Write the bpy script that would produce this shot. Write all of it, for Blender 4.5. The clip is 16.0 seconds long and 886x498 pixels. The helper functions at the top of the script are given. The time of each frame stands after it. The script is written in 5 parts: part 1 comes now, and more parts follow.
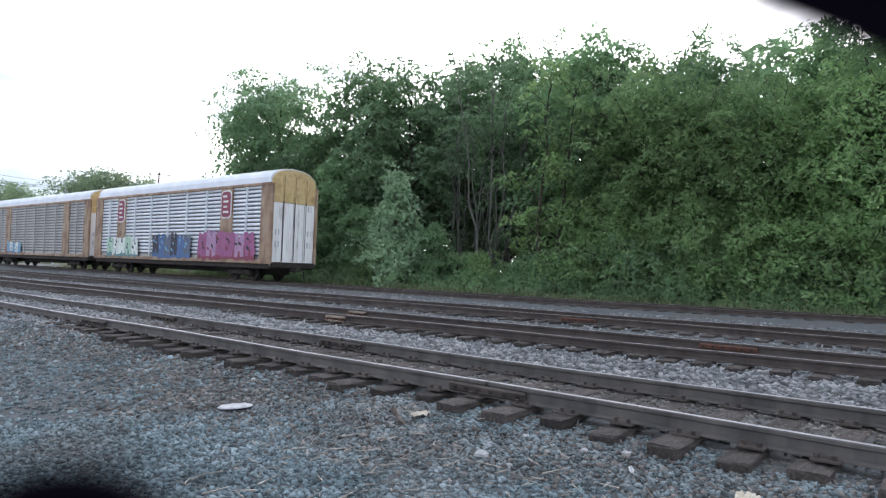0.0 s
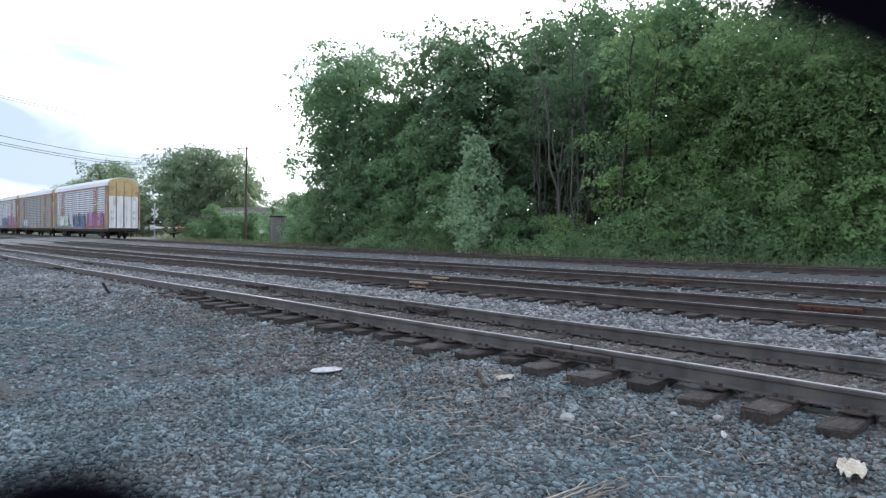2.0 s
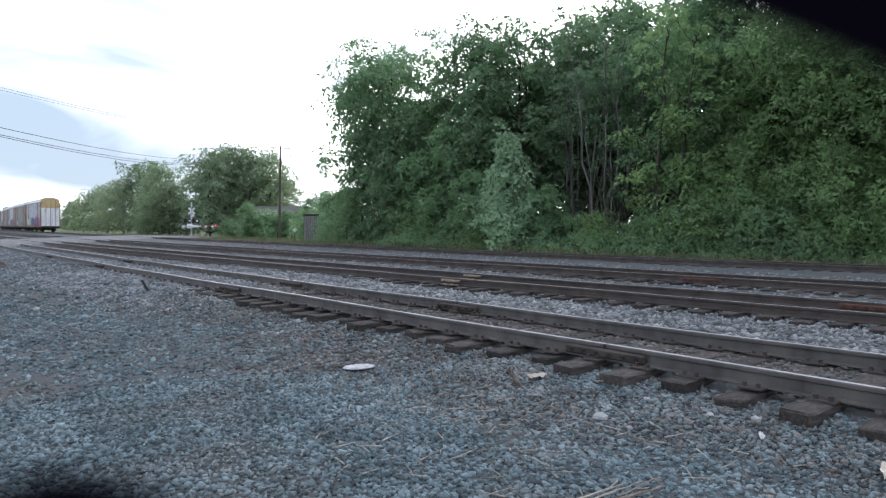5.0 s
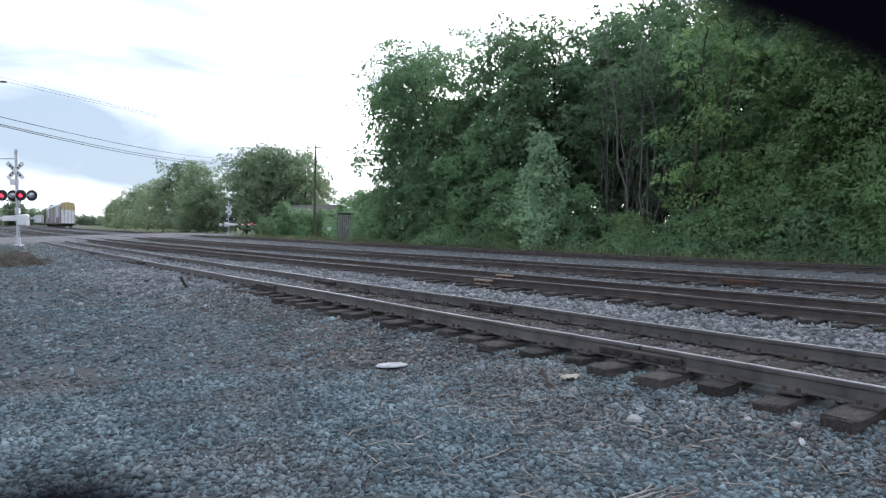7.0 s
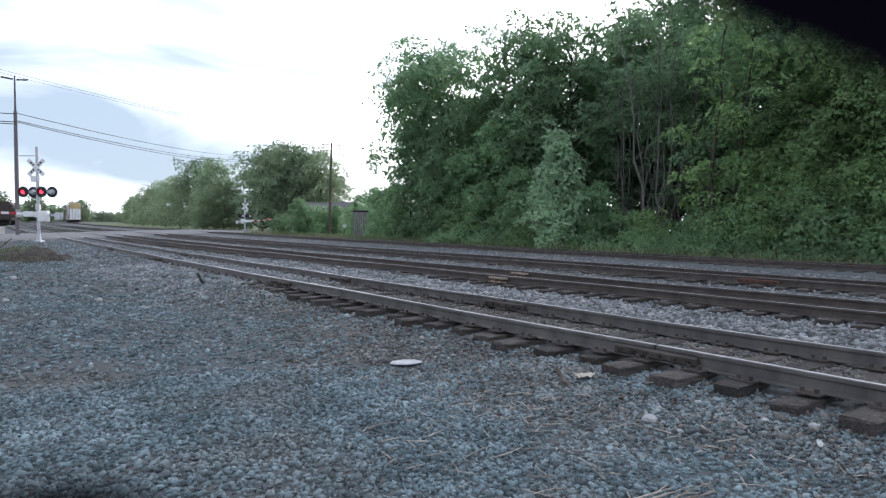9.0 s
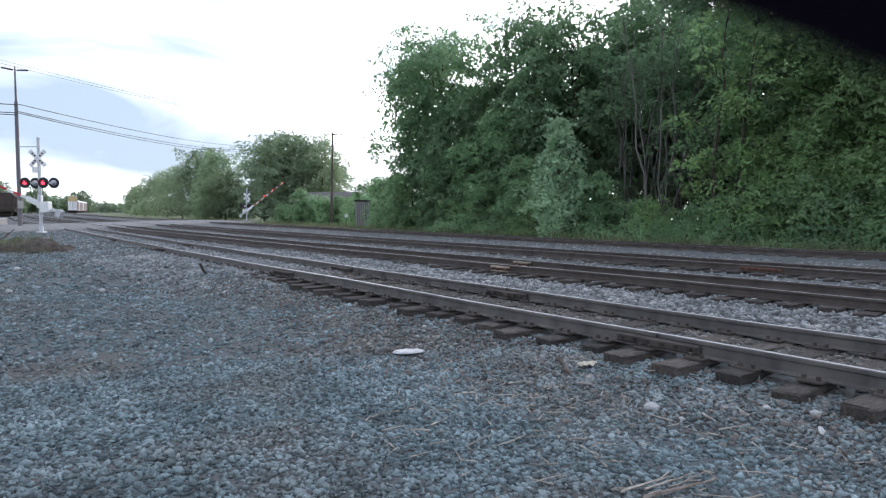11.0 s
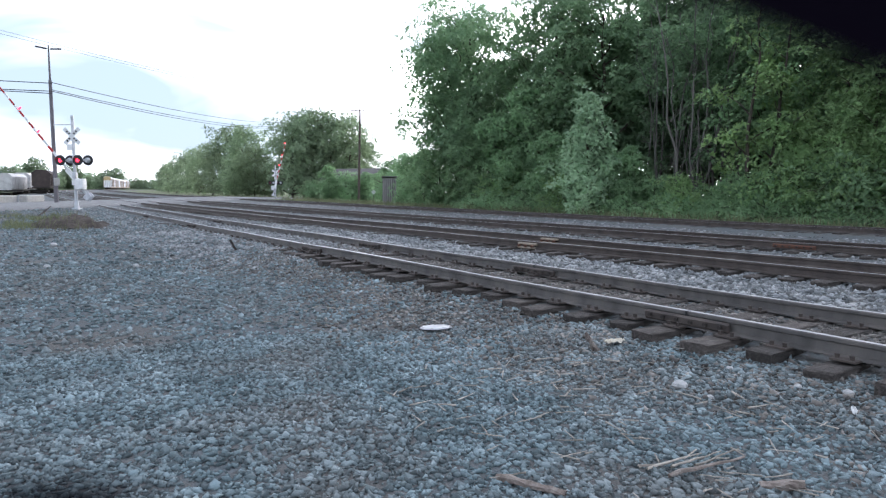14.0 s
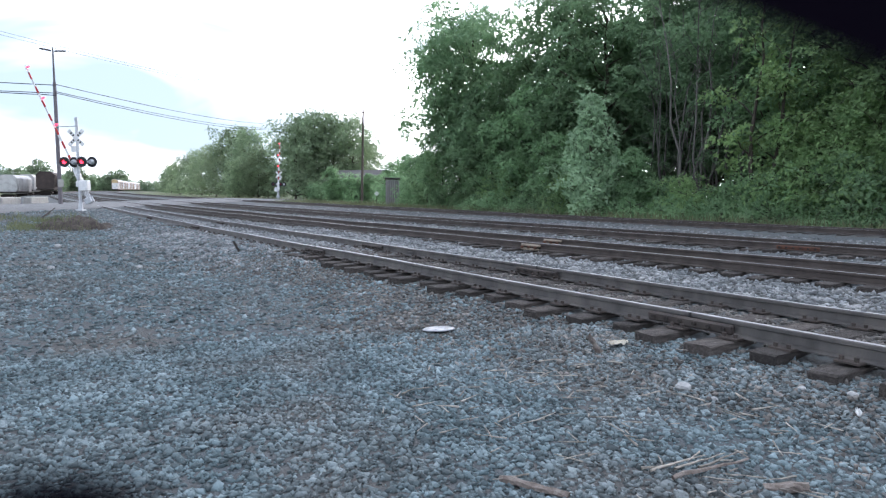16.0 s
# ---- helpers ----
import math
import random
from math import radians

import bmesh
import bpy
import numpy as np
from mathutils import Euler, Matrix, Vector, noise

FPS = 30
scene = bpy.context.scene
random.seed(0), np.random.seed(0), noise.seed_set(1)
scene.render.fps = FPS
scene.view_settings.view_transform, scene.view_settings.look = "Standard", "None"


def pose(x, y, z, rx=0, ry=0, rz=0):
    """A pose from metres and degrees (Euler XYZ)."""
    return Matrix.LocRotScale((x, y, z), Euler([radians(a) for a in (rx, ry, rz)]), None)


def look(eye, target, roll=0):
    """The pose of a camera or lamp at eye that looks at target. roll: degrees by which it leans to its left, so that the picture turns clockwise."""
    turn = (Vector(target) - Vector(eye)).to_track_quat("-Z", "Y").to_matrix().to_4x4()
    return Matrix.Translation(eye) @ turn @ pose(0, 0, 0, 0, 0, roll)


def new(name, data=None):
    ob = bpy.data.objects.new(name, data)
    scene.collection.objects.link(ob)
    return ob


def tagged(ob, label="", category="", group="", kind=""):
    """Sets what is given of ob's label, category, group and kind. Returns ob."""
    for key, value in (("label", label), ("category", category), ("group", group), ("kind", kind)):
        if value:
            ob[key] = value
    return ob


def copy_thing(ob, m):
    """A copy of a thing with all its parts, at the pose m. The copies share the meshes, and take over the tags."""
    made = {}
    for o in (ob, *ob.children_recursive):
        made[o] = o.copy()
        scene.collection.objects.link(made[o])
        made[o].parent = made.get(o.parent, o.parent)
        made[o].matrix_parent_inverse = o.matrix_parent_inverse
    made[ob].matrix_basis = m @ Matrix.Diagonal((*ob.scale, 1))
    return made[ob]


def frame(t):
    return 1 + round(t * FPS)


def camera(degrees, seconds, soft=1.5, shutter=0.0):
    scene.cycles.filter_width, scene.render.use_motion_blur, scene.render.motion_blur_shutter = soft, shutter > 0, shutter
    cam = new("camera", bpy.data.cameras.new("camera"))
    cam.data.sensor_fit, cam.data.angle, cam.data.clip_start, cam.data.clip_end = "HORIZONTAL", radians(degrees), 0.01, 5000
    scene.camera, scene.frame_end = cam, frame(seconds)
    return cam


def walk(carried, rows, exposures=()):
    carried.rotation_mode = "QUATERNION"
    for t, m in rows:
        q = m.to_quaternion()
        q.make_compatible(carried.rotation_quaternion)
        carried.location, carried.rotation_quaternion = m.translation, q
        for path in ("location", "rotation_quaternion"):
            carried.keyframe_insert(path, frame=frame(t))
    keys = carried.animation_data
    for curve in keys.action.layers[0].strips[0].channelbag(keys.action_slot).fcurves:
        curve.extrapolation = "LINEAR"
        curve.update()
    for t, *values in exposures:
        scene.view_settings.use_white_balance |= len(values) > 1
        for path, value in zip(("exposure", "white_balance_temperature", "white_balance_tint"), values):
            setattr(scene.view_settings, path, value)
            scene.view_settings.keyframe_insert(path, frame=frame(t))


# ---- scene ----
EYE = (0.0, 0.0, 1.10)          # z = 0 is the rail top of the nearest track
PATH = [
    (0, 1.76, -2.07, -53.46), (0.5, 0.55, -1.32, -50.34), (1, -0.49, -1.11, -49.86), (1.5, -1.21, -0.87, -48.34),
    (2, -1.4, -0.67, -46.52), (2.5, -1.55, -0.72, -45.41), (3, -1.5, -1, -44.8), (3.5, -1.56, -0.71, -44.63),
    (4, -1.66, -0.46, -44.67), (6.5, -1.57, -0.86, -41.57), (7, -1.7, -0.83, -40.97), (7.5, -1.78, -0.95, -40.17),
    (8, -1.8, -1.13, -39.54), (8.5, -1.81, -1.09, -39.61), (11, -2.84, -0.81, -39.54), (11.5, -3.13, -0.42, -39.03),
    (12, -3.5, -0.54, -38.68), (12.5, -3.87, -0.76, -38.28), (13, -4.2, -0.71, -37.91), (13.5, -4.56, -0.65, -37.54),
    (14, -4.88, -0.74, -37.22), (14.5, -5.11, -0.82, -36.99), (15, -5.19, -0.83, -36.87), (15.5, -5.13, -0.77, -36.88),
    (16, -4.76, -0.72, -36.96),
]
CAM_ROWS = [(t, pose(*EYE, 90 + pitch, lean, turn)) for t, pitch, lean, turn in PATH]
cam = camera(67.0, 16.0, soft=1.25)
walk(cam, CAM_ROWS, [(0, 0.72, 6200, 13), (0.5, 0.58, 6150, 12), (1, 0.56, 6150, 12), (2, 0.64, 6100, 12), (4, 0.57, 6080, 12), (7, 0.48, 6050, 12),
                     (8.7, 0.48, 6050, 12), (11, 0.56, 6030, 12), (12.5, 0.66, 6010, 12), (14, 0.79, 6000, 12), (16, 0.87, 6000, 12)])

# ---- light ----
world = bpy.data.worlds.new("evening_sky")
scene.world = world
world.use_nodes = True
wn = world.node_tree.nodes
wl = world.node_tree.links
SUN_EL, SUN_AZ = 9.0, 62.0       # degrees: height, and turn from +y towards +x (behind the wood)
sky = wn.new("ShaderNodeTexSky")
sky.sky_type = 'NISHITA'
sky.sun_disc = False
sky.sun_elevation = radians(SUN_EL)
sky.sun_rotation = radians(SUN_AZ)
sky.air_density, sky.dust_density, sky.ozone_density = 1.0, 1.2, 1.0
bg = wn["Background"]
tc = wn.new("ShaderNodeTexCoord")
mp = wn.new("ShaderNodeMapping")
mp.inputs["Scale"].default_value = (1.0, 1.0, 3.6)
mp.inputs["Rotation"].default_value = (0.0, 0.12, 0.5)
cl = wn.new("ShaderNodeTexNoise")
cl.inputs["Scale"].default_value, cl.inputs["Detail"].default_value, cl.inputs["Roughness"].default_value = 3.2, 4.0, 0.45
cl.inputs["Distortion"].default_value = 0.5
cr = wn.new("ShaderNodeValToRGB")
cr.color_ramp.elements[0].position, cr.color_ramp.elements[1].position = 0.40, 0.70
cr.color_ramp.elements[0].color = (0, 0, 0, 1)
cr.color_ramp.elements[1].color = (1, 1, 1, 1)
thin = cr.color_ramp.elements.new(0.54)      # thin cloud, still blue-white
thin.color = (0.14, 0.14, 0.14, 1)
clear = wn.new("ShaderNodeMix")
clear.data_type = 'RGBA'
clear.inputs["Factor"].default_value = 0.93
clear.inputs["B"].default_value = (3.1, 3.75, 4.4, 1)
mx = wn.new("ShaderNodeMix")
mx.data_type = 'RGBA'
mx.inputs["B"].default_value = (24.5, 23.3, 23.3, 1)
wl.new(tc.outputs["Generated"], mp.inputs["Vector"])
wl.new(mp.outputs["Vector"], cl.inputs["Vector"])
sd = wn.new("ShaderNodeVectorMath")
sd.operation = 'DOT_PRODUCT'
sd.inputs[1].default_value = (math.sin(radians(SUN_AZ)) * math.cos(radians(SUN_EL)), math.cos(radians(SUN_AZ)) * math.cos(radians(SUN_EL)), math.sin(radians(SUN_EL)))
thick = wn.new("ShaderNodeMapRange")
thick.inputs["From Min"].default_value, thick.inputs["From Max"].default_value = 0.72, 0.97
thick.inputs["To Min"].default_value, thick.inputs["To Max"].default_value = -0.03, 0.2
addc = wn.new("ShaderNodeMath")
wl.new(tc.outputs["Generated"], sd.inputs[0])
wl.new(sd.outputs["Value"], thick.inputs["Value"])
wl.new(cl.outputs["Fac"], addc.inputs[0])
wl.new(thick.outputs["Result"], addc.inputs[1])
wl.new(addc.outputs[0], cr.inputs["Fac"])
wl.new(sky.outputs["Color"], clear.inputs["A"])
wl.new(clear.outputs["Result"], mx.inputs["A"])
wl.new(cr.outputs["Color"], mx.inputs["Factor"])
wl.new(mx.outputs["Result"], bg.inputs["Color"])
bg.inputs["Strength"].default_value = 0.142

sun = new("sun", bpy.data.lights.new("sun", 'SUN'))
sun.data.energy, sun.data.angle, sun.data.color = 0.6, radians(12), (1.0, 0.86, 0.70)
az, el = radians(SUN_AZ), radians(SUN_EL)
sun.matrix_world = look((0, 0, 60), (-math.sin(az) * 50, -math.cos(az) * 50, 60 - 50 * math.tan(el)))


# ---- materials ----
def mat(name, rough=0.8, metal=0.0, colors=None, scale=4.0, bump=0.0, bump_scale=40.0, detail=6.0, rand=0.0, stretch=None, island=False, blotch=None):
    """Two tones mixed by noise at two scales, with fine relief; rand varies it from object to object (or island to island)."""
    m = bpy.data.materials.new(name)
    m.use_nodes = True
    n, l = m.node_tree.nodes, m.node_tree.links
    b = n["Principled BSDF"]
    b.inputs["Roughness"].default_value = rough
    b.inputs["Metallic"].default_value = metal
    t = n.new("ShaderNodeTexCoord")
    vec = t.outputs["Object"]
    if stretch:
        q = n.new("ShaderNodeMapping")
        q.inputs["Scale"].default_value = stretch
        l.new(vec, q.inputs["Vector"])
        vec = q.outputs["Vector"]
    a = n.new("ShaderNodeTexNoise")
    a.inputs["Scale"].default_value, a.inputs["Detail"].default_value, a.inputs["Roughness"].default_value = scale, detail, 0.65
    l.new(vec, a.inputs["Vector"])
    r = n.new("ShaderNodeValToRGB")
    cs = colors
    els = r.color_ramp.elements
    while len(els) < len(cs):
        els.new(0.5)
    for i, c in enumerate(cs):
        els[i].position = 0.3 + 0.4 * i / max(1, len(cs) - 1)
        els[i].color = (*c, 1)
    l.new(a.outputs["Fac"], r.inputs["Fac"])
    col = r.outputs["Color"]
    if blotch:
        k = n.new("ShaderNodeTexNoise")
        k.inputs["Scale"].default_value, k.inputs["Detail"].default_value = blotch[1], 3.0
        l.new(t.outputs["Object"], k.inputs["Vector"])
        kr = n.new("ShaderNodeMapRange")
        kr.inputs["From Min"].default_value, kr.inputs["From Max"].default_value, kr.inputs["To Max"].default_value = 0.46, 0.66, blotch[2]
        l.new(k.outputs["Fac"], kr.inputs["Value"])
        km = n.new("ShaderNodeMix")
        km.data_type = 'RGBA'
        km.inputs["B"].default_value = (*blotch[0], 1)
        l.new(kr.outputs["Result"], km.inputs["Factor"])
        l.new(col, km.inputs["A"])
        col = km.outputs["Result"]
    if rand:
        src = n.new("ShaderNodeNewGeometry").outputs["Random Per Island"] if island else n.new("ShaderNodeObjectInfo").outputs["Random"]
        h = n.new("ShaderNodeHueSaturation")
        mr = n.new("ShaderNodeMapRange")
        mr.inputs["To Min"].default_value, mr.inputs["To Max"].default_value = 1 - rand, 1 + rand
        l.new(src, mr.inputs["Value"])
        l.new(mr.outputs["Result"], h.inputs["Value"])
        l.new(col, h.inputs["Color"])
        col = h.outputs["Color"]
    l.new(col, b.inputs["Base Color"])
    if bump:
        f = n.new("ShaderNodeTexNoise")
        f.inputs["Scale"].default_value, f.inputs["Detail"].default_value = bump_scale, 4.0
        l.new(vec, f.inputs["Vector"])
        u = n.new("ShaderNodeBump")
        u.inputs["Strength"].default_value, u.inputs["Distance"].default_value = bump, 0.02
        l.new(f.outputs["Fac"], u.inputs["Height"])
        l.new(u.outputs["Normal"], b.inputs["Normal"])
    return m


def leaf_mat(name, dark, light, trans):
    """Thin leaves: light passes through them, colour varies from clump to clump and leaf to leaf."""
    m = bpy.data.materials.new(name)
    m.use_nodes = True
    n, l = m.node_tree.nodes, m.node_tree.links
    b = n["Principled BSDF"]
    b.inputs["Roughness"].default_value = 0.65
    b.inputs["Specular IOR Level"].default_value = 0.2
    g = n.new("ShaderNodeNewGeometry")
    t = n.new("ShaderNodeTexCoord")
    a = n.new("ShaderNodeTexNoise")
    a.inputs["Scale"].default_value = 0.8
    l.new(t.outputs["Object"], a.inputs["Vector"])
    s = n.new("ShaderNodeMath")
    s.operation = 'MULTIPLY_ADD'
    s.inputs[1].default_value = 0.18
    l.new(g.outputs["Random Per Island"], s.inputs[0])
    s2 = n.new("ShaderNodeMath")
    s2.operation = 'SUBTRACT'
    s2.inputs[1].default_value = 0.07
    l.new(a.outputs["Fac"], s2.inputs[0])
    l.new(s2.outputs[0], s.inputs[2])
    r = n.new("ShaderNodeValToRGB")
    r.color_ramp.elements[0].color = (*dark, 1)
    r.color_ramp.elements[1].color = (*light, 1)
    r.color_ramp.elements[0].position, r.color_ramp.elements[1].position = 0.15, 0.85
    l.new(s.outputs[0], r.inputs["Fac"])
    oi = n.new("ShaderNodeObjectInfo")
    h = n.new("ShaderNodeHueSaturation")
    mr = n.new("ShaderNodeMapRange")
    mr.inputs["To Min"].default_value, mr.inputs["To Max"].default_value = 0.78, 1.28
    l.new(oi.outputs["Random"], mr.inputs["Value"])
    l.new(mr.outputs["Result"], h.inputs["Value"])
    l.new(r.outputs["Color"], h.inputs["Color"])
    l.new(h.outputs["Color"], b.inputs["Base Color"])
    tr = n.new("ShaderNodeBsdfTranslucent")
    l.new(h.outputs["Color"], tr.inputs["Color"])
    ms = n.new("ShaderNodeMixShader")
    ms.inputs["Fac"].default_value = trans
    l.new(b.outputs["BSDF"], ms.inputs[1])
    l.new(tr.outputs["BSDF"], ms.inputs[2])
    l.new(ms.outputs["Shader"], n["Material Output"].inputs["Surface"])
    return m


def glow(name, color, strength):
    m = bpy.data.materials.new(name)
    m.use_nodes = True
    b = m.node_tree.nodes["Principled BSDF"]
    b.inputs["Base Color"].default_value = (*color, 1)
    b.inputs["Emission Color"].default_value = (*color, 1)
    b.inputs["Emission Strength"].default_value = strength
    return m


M_GRAVEL = mat("grey_gravel_bed", 0.95, 0, [(0.035, 0.040, 0.045), (0.085, 0.10, 0.112), (0.07, 0.07, 0.07), (0.13, 0.155, 0.17)], 9.0, 0.9, 60, 8, 0, None, False, ((0.085, 0.078, 0.072), 0.75, 0.8))
M_STONE = mat("crushed_stone", 0.85, 0, [(0.064, 0.092, 0.102), (0.122, 0.163, 0.178), (0.205, 0.256, 0.275)], 2.0, 0.4, 60, 4, 0.6, None, True, ((0.125, 0.120, 0.116), 0.75, 0.55))
M_PALE = mat("pale_ballast", 0.85, 0, [(0.105, 0.112, 0.118), (0.185, 0.193, 0.20), (0.30, 0.30, 0.30)], 2.0, 0.4, 60, 4, 0.6, None, True)
M_DIRTY = mat("brown_dusty_stone", 0.9, 0, [(0.064, 0.056, 0.051), (0.118, 0.107, 0.099), (0.215, 0.20, 0.185)], 2.0, 0.4, 60, 4, 0.65, None, True)
M_RAILG = mat("grey_dusty_rail_steel", 0.6, 0.25, [(0.055, 0.05, 0.048), (0.10, 0.092, 0.088), (0.14, 0.125, 0.115)], 3.0, 0.2, 80, 6, 0, (1, 1, 0.3))
M_RAIL = mat("rusty_rail_steel", 0.7, 0.15, [(0.034, 0.027, 0.025), (0.064, 0.050, 0.044), (0.088, 0.073, 0.065)], 3.0, 0.25, 80)
M_HEAD = mat("worn_bright_rail_head", 0.42, 0.5, [(0.24, 0.24, 0.26), (0.38, 0.38, 0.41)], 6.0, 0.1, 60, 4, 0, (1, 0.1, 1))
M_TIE = mat("weathered_tie_wood", 0.9, 0, [(0.028, 0.023, 0.021), (0.058, 0.048, 0.043), (0.11, 0.095, 0.086)], 5.0, 0.9, 30, 6, 0.35, (1, 6, 6))
M_RUST = mat("orange_rust", 0.9, 0.1, [(0.07, 0.036, 0.027), (0.14, 0.065, 0.042)], 12.0, 0.4, 60)
M_BARK = mat("grey_brown_bark", 0.95, 0, [(0.035, 0.028, 0.022), (0.085, 0.07, 0.055)], 6.0, 0.8, 20, 6, 0.25, (4, 4, 1))
M_BARKG = mat("smooth_grey_bark", 0.9, 0, [(0.10, 0.092, 0.085), (0.19, 0.175, 0.16)], 5.0, 0.4, 20, 6, 0.2, (4, 4, 1))
M_LEAF = leaf_mat("green_leaves", (0.131, 0.217, 0.122), (0.311, 0.463, 0.246), 0.62)
M_LEAF2 = leaf_mat("yellow_green_leaves", (0.145, 0.235, 0.111), (0.345, 0.497, 0.220), 0.62)
M_LEAF3 = leaf_mat("pale_silvery_leaves", (0.175, 0.262, 0.160), (0.355, 0.480, 0.305), 0.5)
M_LEAF4 = leaf_mat("dark_leaves", (0.122, 0.199, 0.118), (0.282, 0.412, 0.228), 0.62)
# next two, for far trees: distance haze mixed into the leaf colours
M_LEAF5 = leaf_mat("haze_tinted_green_leaves", (0.169, 0.232, 0.147), (0.339, 0.424, 0.266), 0.62)
M_LEAF7 = leaf_mat("haze_tinted_yellow_green_leaves", (0.180, 0.240, 0.145), (0.350, 0.430, 0.265), 0.62)
M_LEAF6 = leaf_mat("bright_spring_leaves", (0.165, 0.265, 0.11), (0.35, 0.49, 0.21), 0.5)
M_GRASS = leaf_mat("rough_grass", (0.07, 0.085, 0.045), (0.19, 0.205, 0.11), 0.3)
M_TURF = mat("rough_turf", 0.95, 0, [(0.035, 0.05, 0.018), (0.075, 0.10, 0.035), (0.10, 0.095, 0.05)], 1.5, 0.8, 14)
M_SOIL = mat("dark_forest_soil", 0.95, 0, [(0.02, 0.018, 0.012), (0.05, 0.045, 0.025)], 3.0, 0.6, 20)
M_ASPH = mat("grey_asphalt", 0.9, 0, [(0.10, 0.10, 0.105), (0.15, 0.15, 0.155), (0.19, 0.19, 0.19)], 2.0, 0.4, 90)
M_POLE = mat("brown_pole_wood", 0.9, 0, [(0.05, 0.04, 0.035), (0.11, 0.085, 0.07)], 6.0, 0.5, 30, 6, 0, (6, 6, 0.6))
M_POLEG = mat("weathered_grey_pole", 0.8, 0, [(0.10, 0.09, 0.10), (0.19, 0.175, 0.19)], 6.0, 0.4, 30, 6, 0, (6, 6, 0.6))
M_SILVER = mat("silver_painted_steel", 0.45, 0.35, [(0.42, 0.43, 0.46), (0.58, 0.59, 0.62)], 6.0, 0.1, 60)
M_WHITE = mat("white_paint", 0.55, 0, [(0.62, 0.62, 0.62), (0.80, 0.80, 0.80)], 5.0, 0.1, 60)
M_BLACK = mat("black_paint", 0.6, 0, [(0.008, 0.008, 0.009), (0.02, 0.02, 0.022)], 6.0, 0.1, 60)
M_REDPAINT = mat("red_paint", 0.5, 0, [(0.36, 0.02, 0.02), (0.46, 0.04, 0.04)], 6.0, 0.05, 60)
M_LENSRED = mat("unlit_red_lens", 0.2, 0, [(0.10, 0.006, 0.012), (0.16, 0.01, 0.02)], 8.0)
M_REDLIT = glow("lit_red_lamp", (1.0, 0.03, 0.06), 3.0)
M_CONC = mat("grey_concrete", 0.9, 0, [(0.30, 0.29, 0.27), (0.42, 0.41, 0.39)], 3.0, 0.3, 50)
M_WIRE = mat("dark_cable", 0.7, 0, [(0.02, 0.02, 0.025), (0.03, 0.03, 0.035)], 3.0)
M_YELLOW = mat("faded_yellow_paint", 0.6, 0, [(0.48, 0.34, 0.15), (0.62, 0.47, 0.24), (0.42, 0.28, 0.13)], 2.0, 0.2, 40)
M_TAN = mat("rust_streaked_tan_paint", 0.65, 0, [(0.22, 0.135, 0.085), (0.34, 0.235, 0.16), (0.44, 0.35, 0.27)], 1.6, 0.1, 40, 8, 0, (1, 1, 0.4), False, ((0.15, 0.075, 0.05), 1.3, 0.75))
M_GALV = mat("galvanized_panel", 0.45, 0.25, [(0.54, 0.57, 0.62), (0.74, 0.77, 0.81)], 1.4, 0.1, 60, 5, 0.0, (1, 1, 0.4))
M_GALVD = mat("dull_galvanized_panel", 0.6, 0.2, [(0.32, 0.315, 0.31), (0.45, 0.44, 0.43)], 1.4, 0.1, 60, 5, 0.0, (1, 1, 0.4))
M_ROOFT = mat("pale_steel_roof", 0.5, 0.2, [(0.56, 0.60, 0.67), (0.72, 0.75, 0.80)], 0.9, 0.1, 40)
M_DOORW = mat("dirty_white_door", 0.6, 0, [(0.34, 0.31, 0.29), (0.80, 0.79, 0.78), (0.85, 0.85, 0.85), (0.84, 0.84, 0.84)], 1.6, 0.1, 40, 8, 0, (3, 1, 0.3))
M_STEELD = mat("dark_grimy_steel", 0.85, 0.2, [(0.018, 0.015, 0.014), (0.05, 0.04, 0.035)], 5.0, 0.3, 40)
M_SHINGLE = mat("dark_roof_shingle", 0.9, 0, [(0.07, 0.065, 0.065), (0.13, 0.12, 0.118)], 3.0, 0.4, 30, 6, 0, (1, 8, 1))
M_SHED = mat("weathered_grey_boards", 0.9, 0, [(0.16, 0.15, 0.15), (0.27, 0.26, 0.26)], 3.0, 0.4, 40, 6, 0.2, (6, 6, 0.5))


# ---- small mesh tools ----
def part(name, bm, material, parent=None, label="", smooth=False, at=None):
    """One bmesh as one mesh object, under its thing."""
    me = bpy.data.meshes.new(name)
    bm.to_mesh(me)
    bm.free()
    return piece(name, me, material, parent, label, smooth, at)


def piece(name, me, material, parent=None, label="", smooth=False, at=None):
    for m in (material if isinstance(material, (list, tuple)) else [material]):
        if len(me.materials) < (len(material) if isinstance(material, (list, tuple)) else 1):
            me.materials.append(m)
    if smooth:
        for p in me.polygons:
            p.use_smooth = True
    ob = new(name, me)
    if parent is not None:
        ob.parent = parent
    if at is not None:
        ob.matrix_basis = at
    if label:
        ob["label"] = label
    return ob


def empty(name, m, label, category, group="", kind=""):
    ob = new(name)
    ob.empty_display_size = 0.2
    ob.matrix_basis = m
    return tagged(ob, label, category, group, kind)


def box(bm, cx, cy, cz, sx, sy, sz, rot=None, bevel=0.0):
    m = Matrix.Translation((cx, cy, cz)) @ (rot or Matrix()) @ Matrix.Diagonal((sx, sy, sz, 1))
    vs = bmesh.ops.create_cube(bm, size=1, matrix=m)["verts"]
    if bevel:
        es = list({e for v in vs for e in v.link_edges})
        bmesh.ops.bevel(bm, geom=es, offset=bevel, segments=1, affect='EDGES')
    return bm


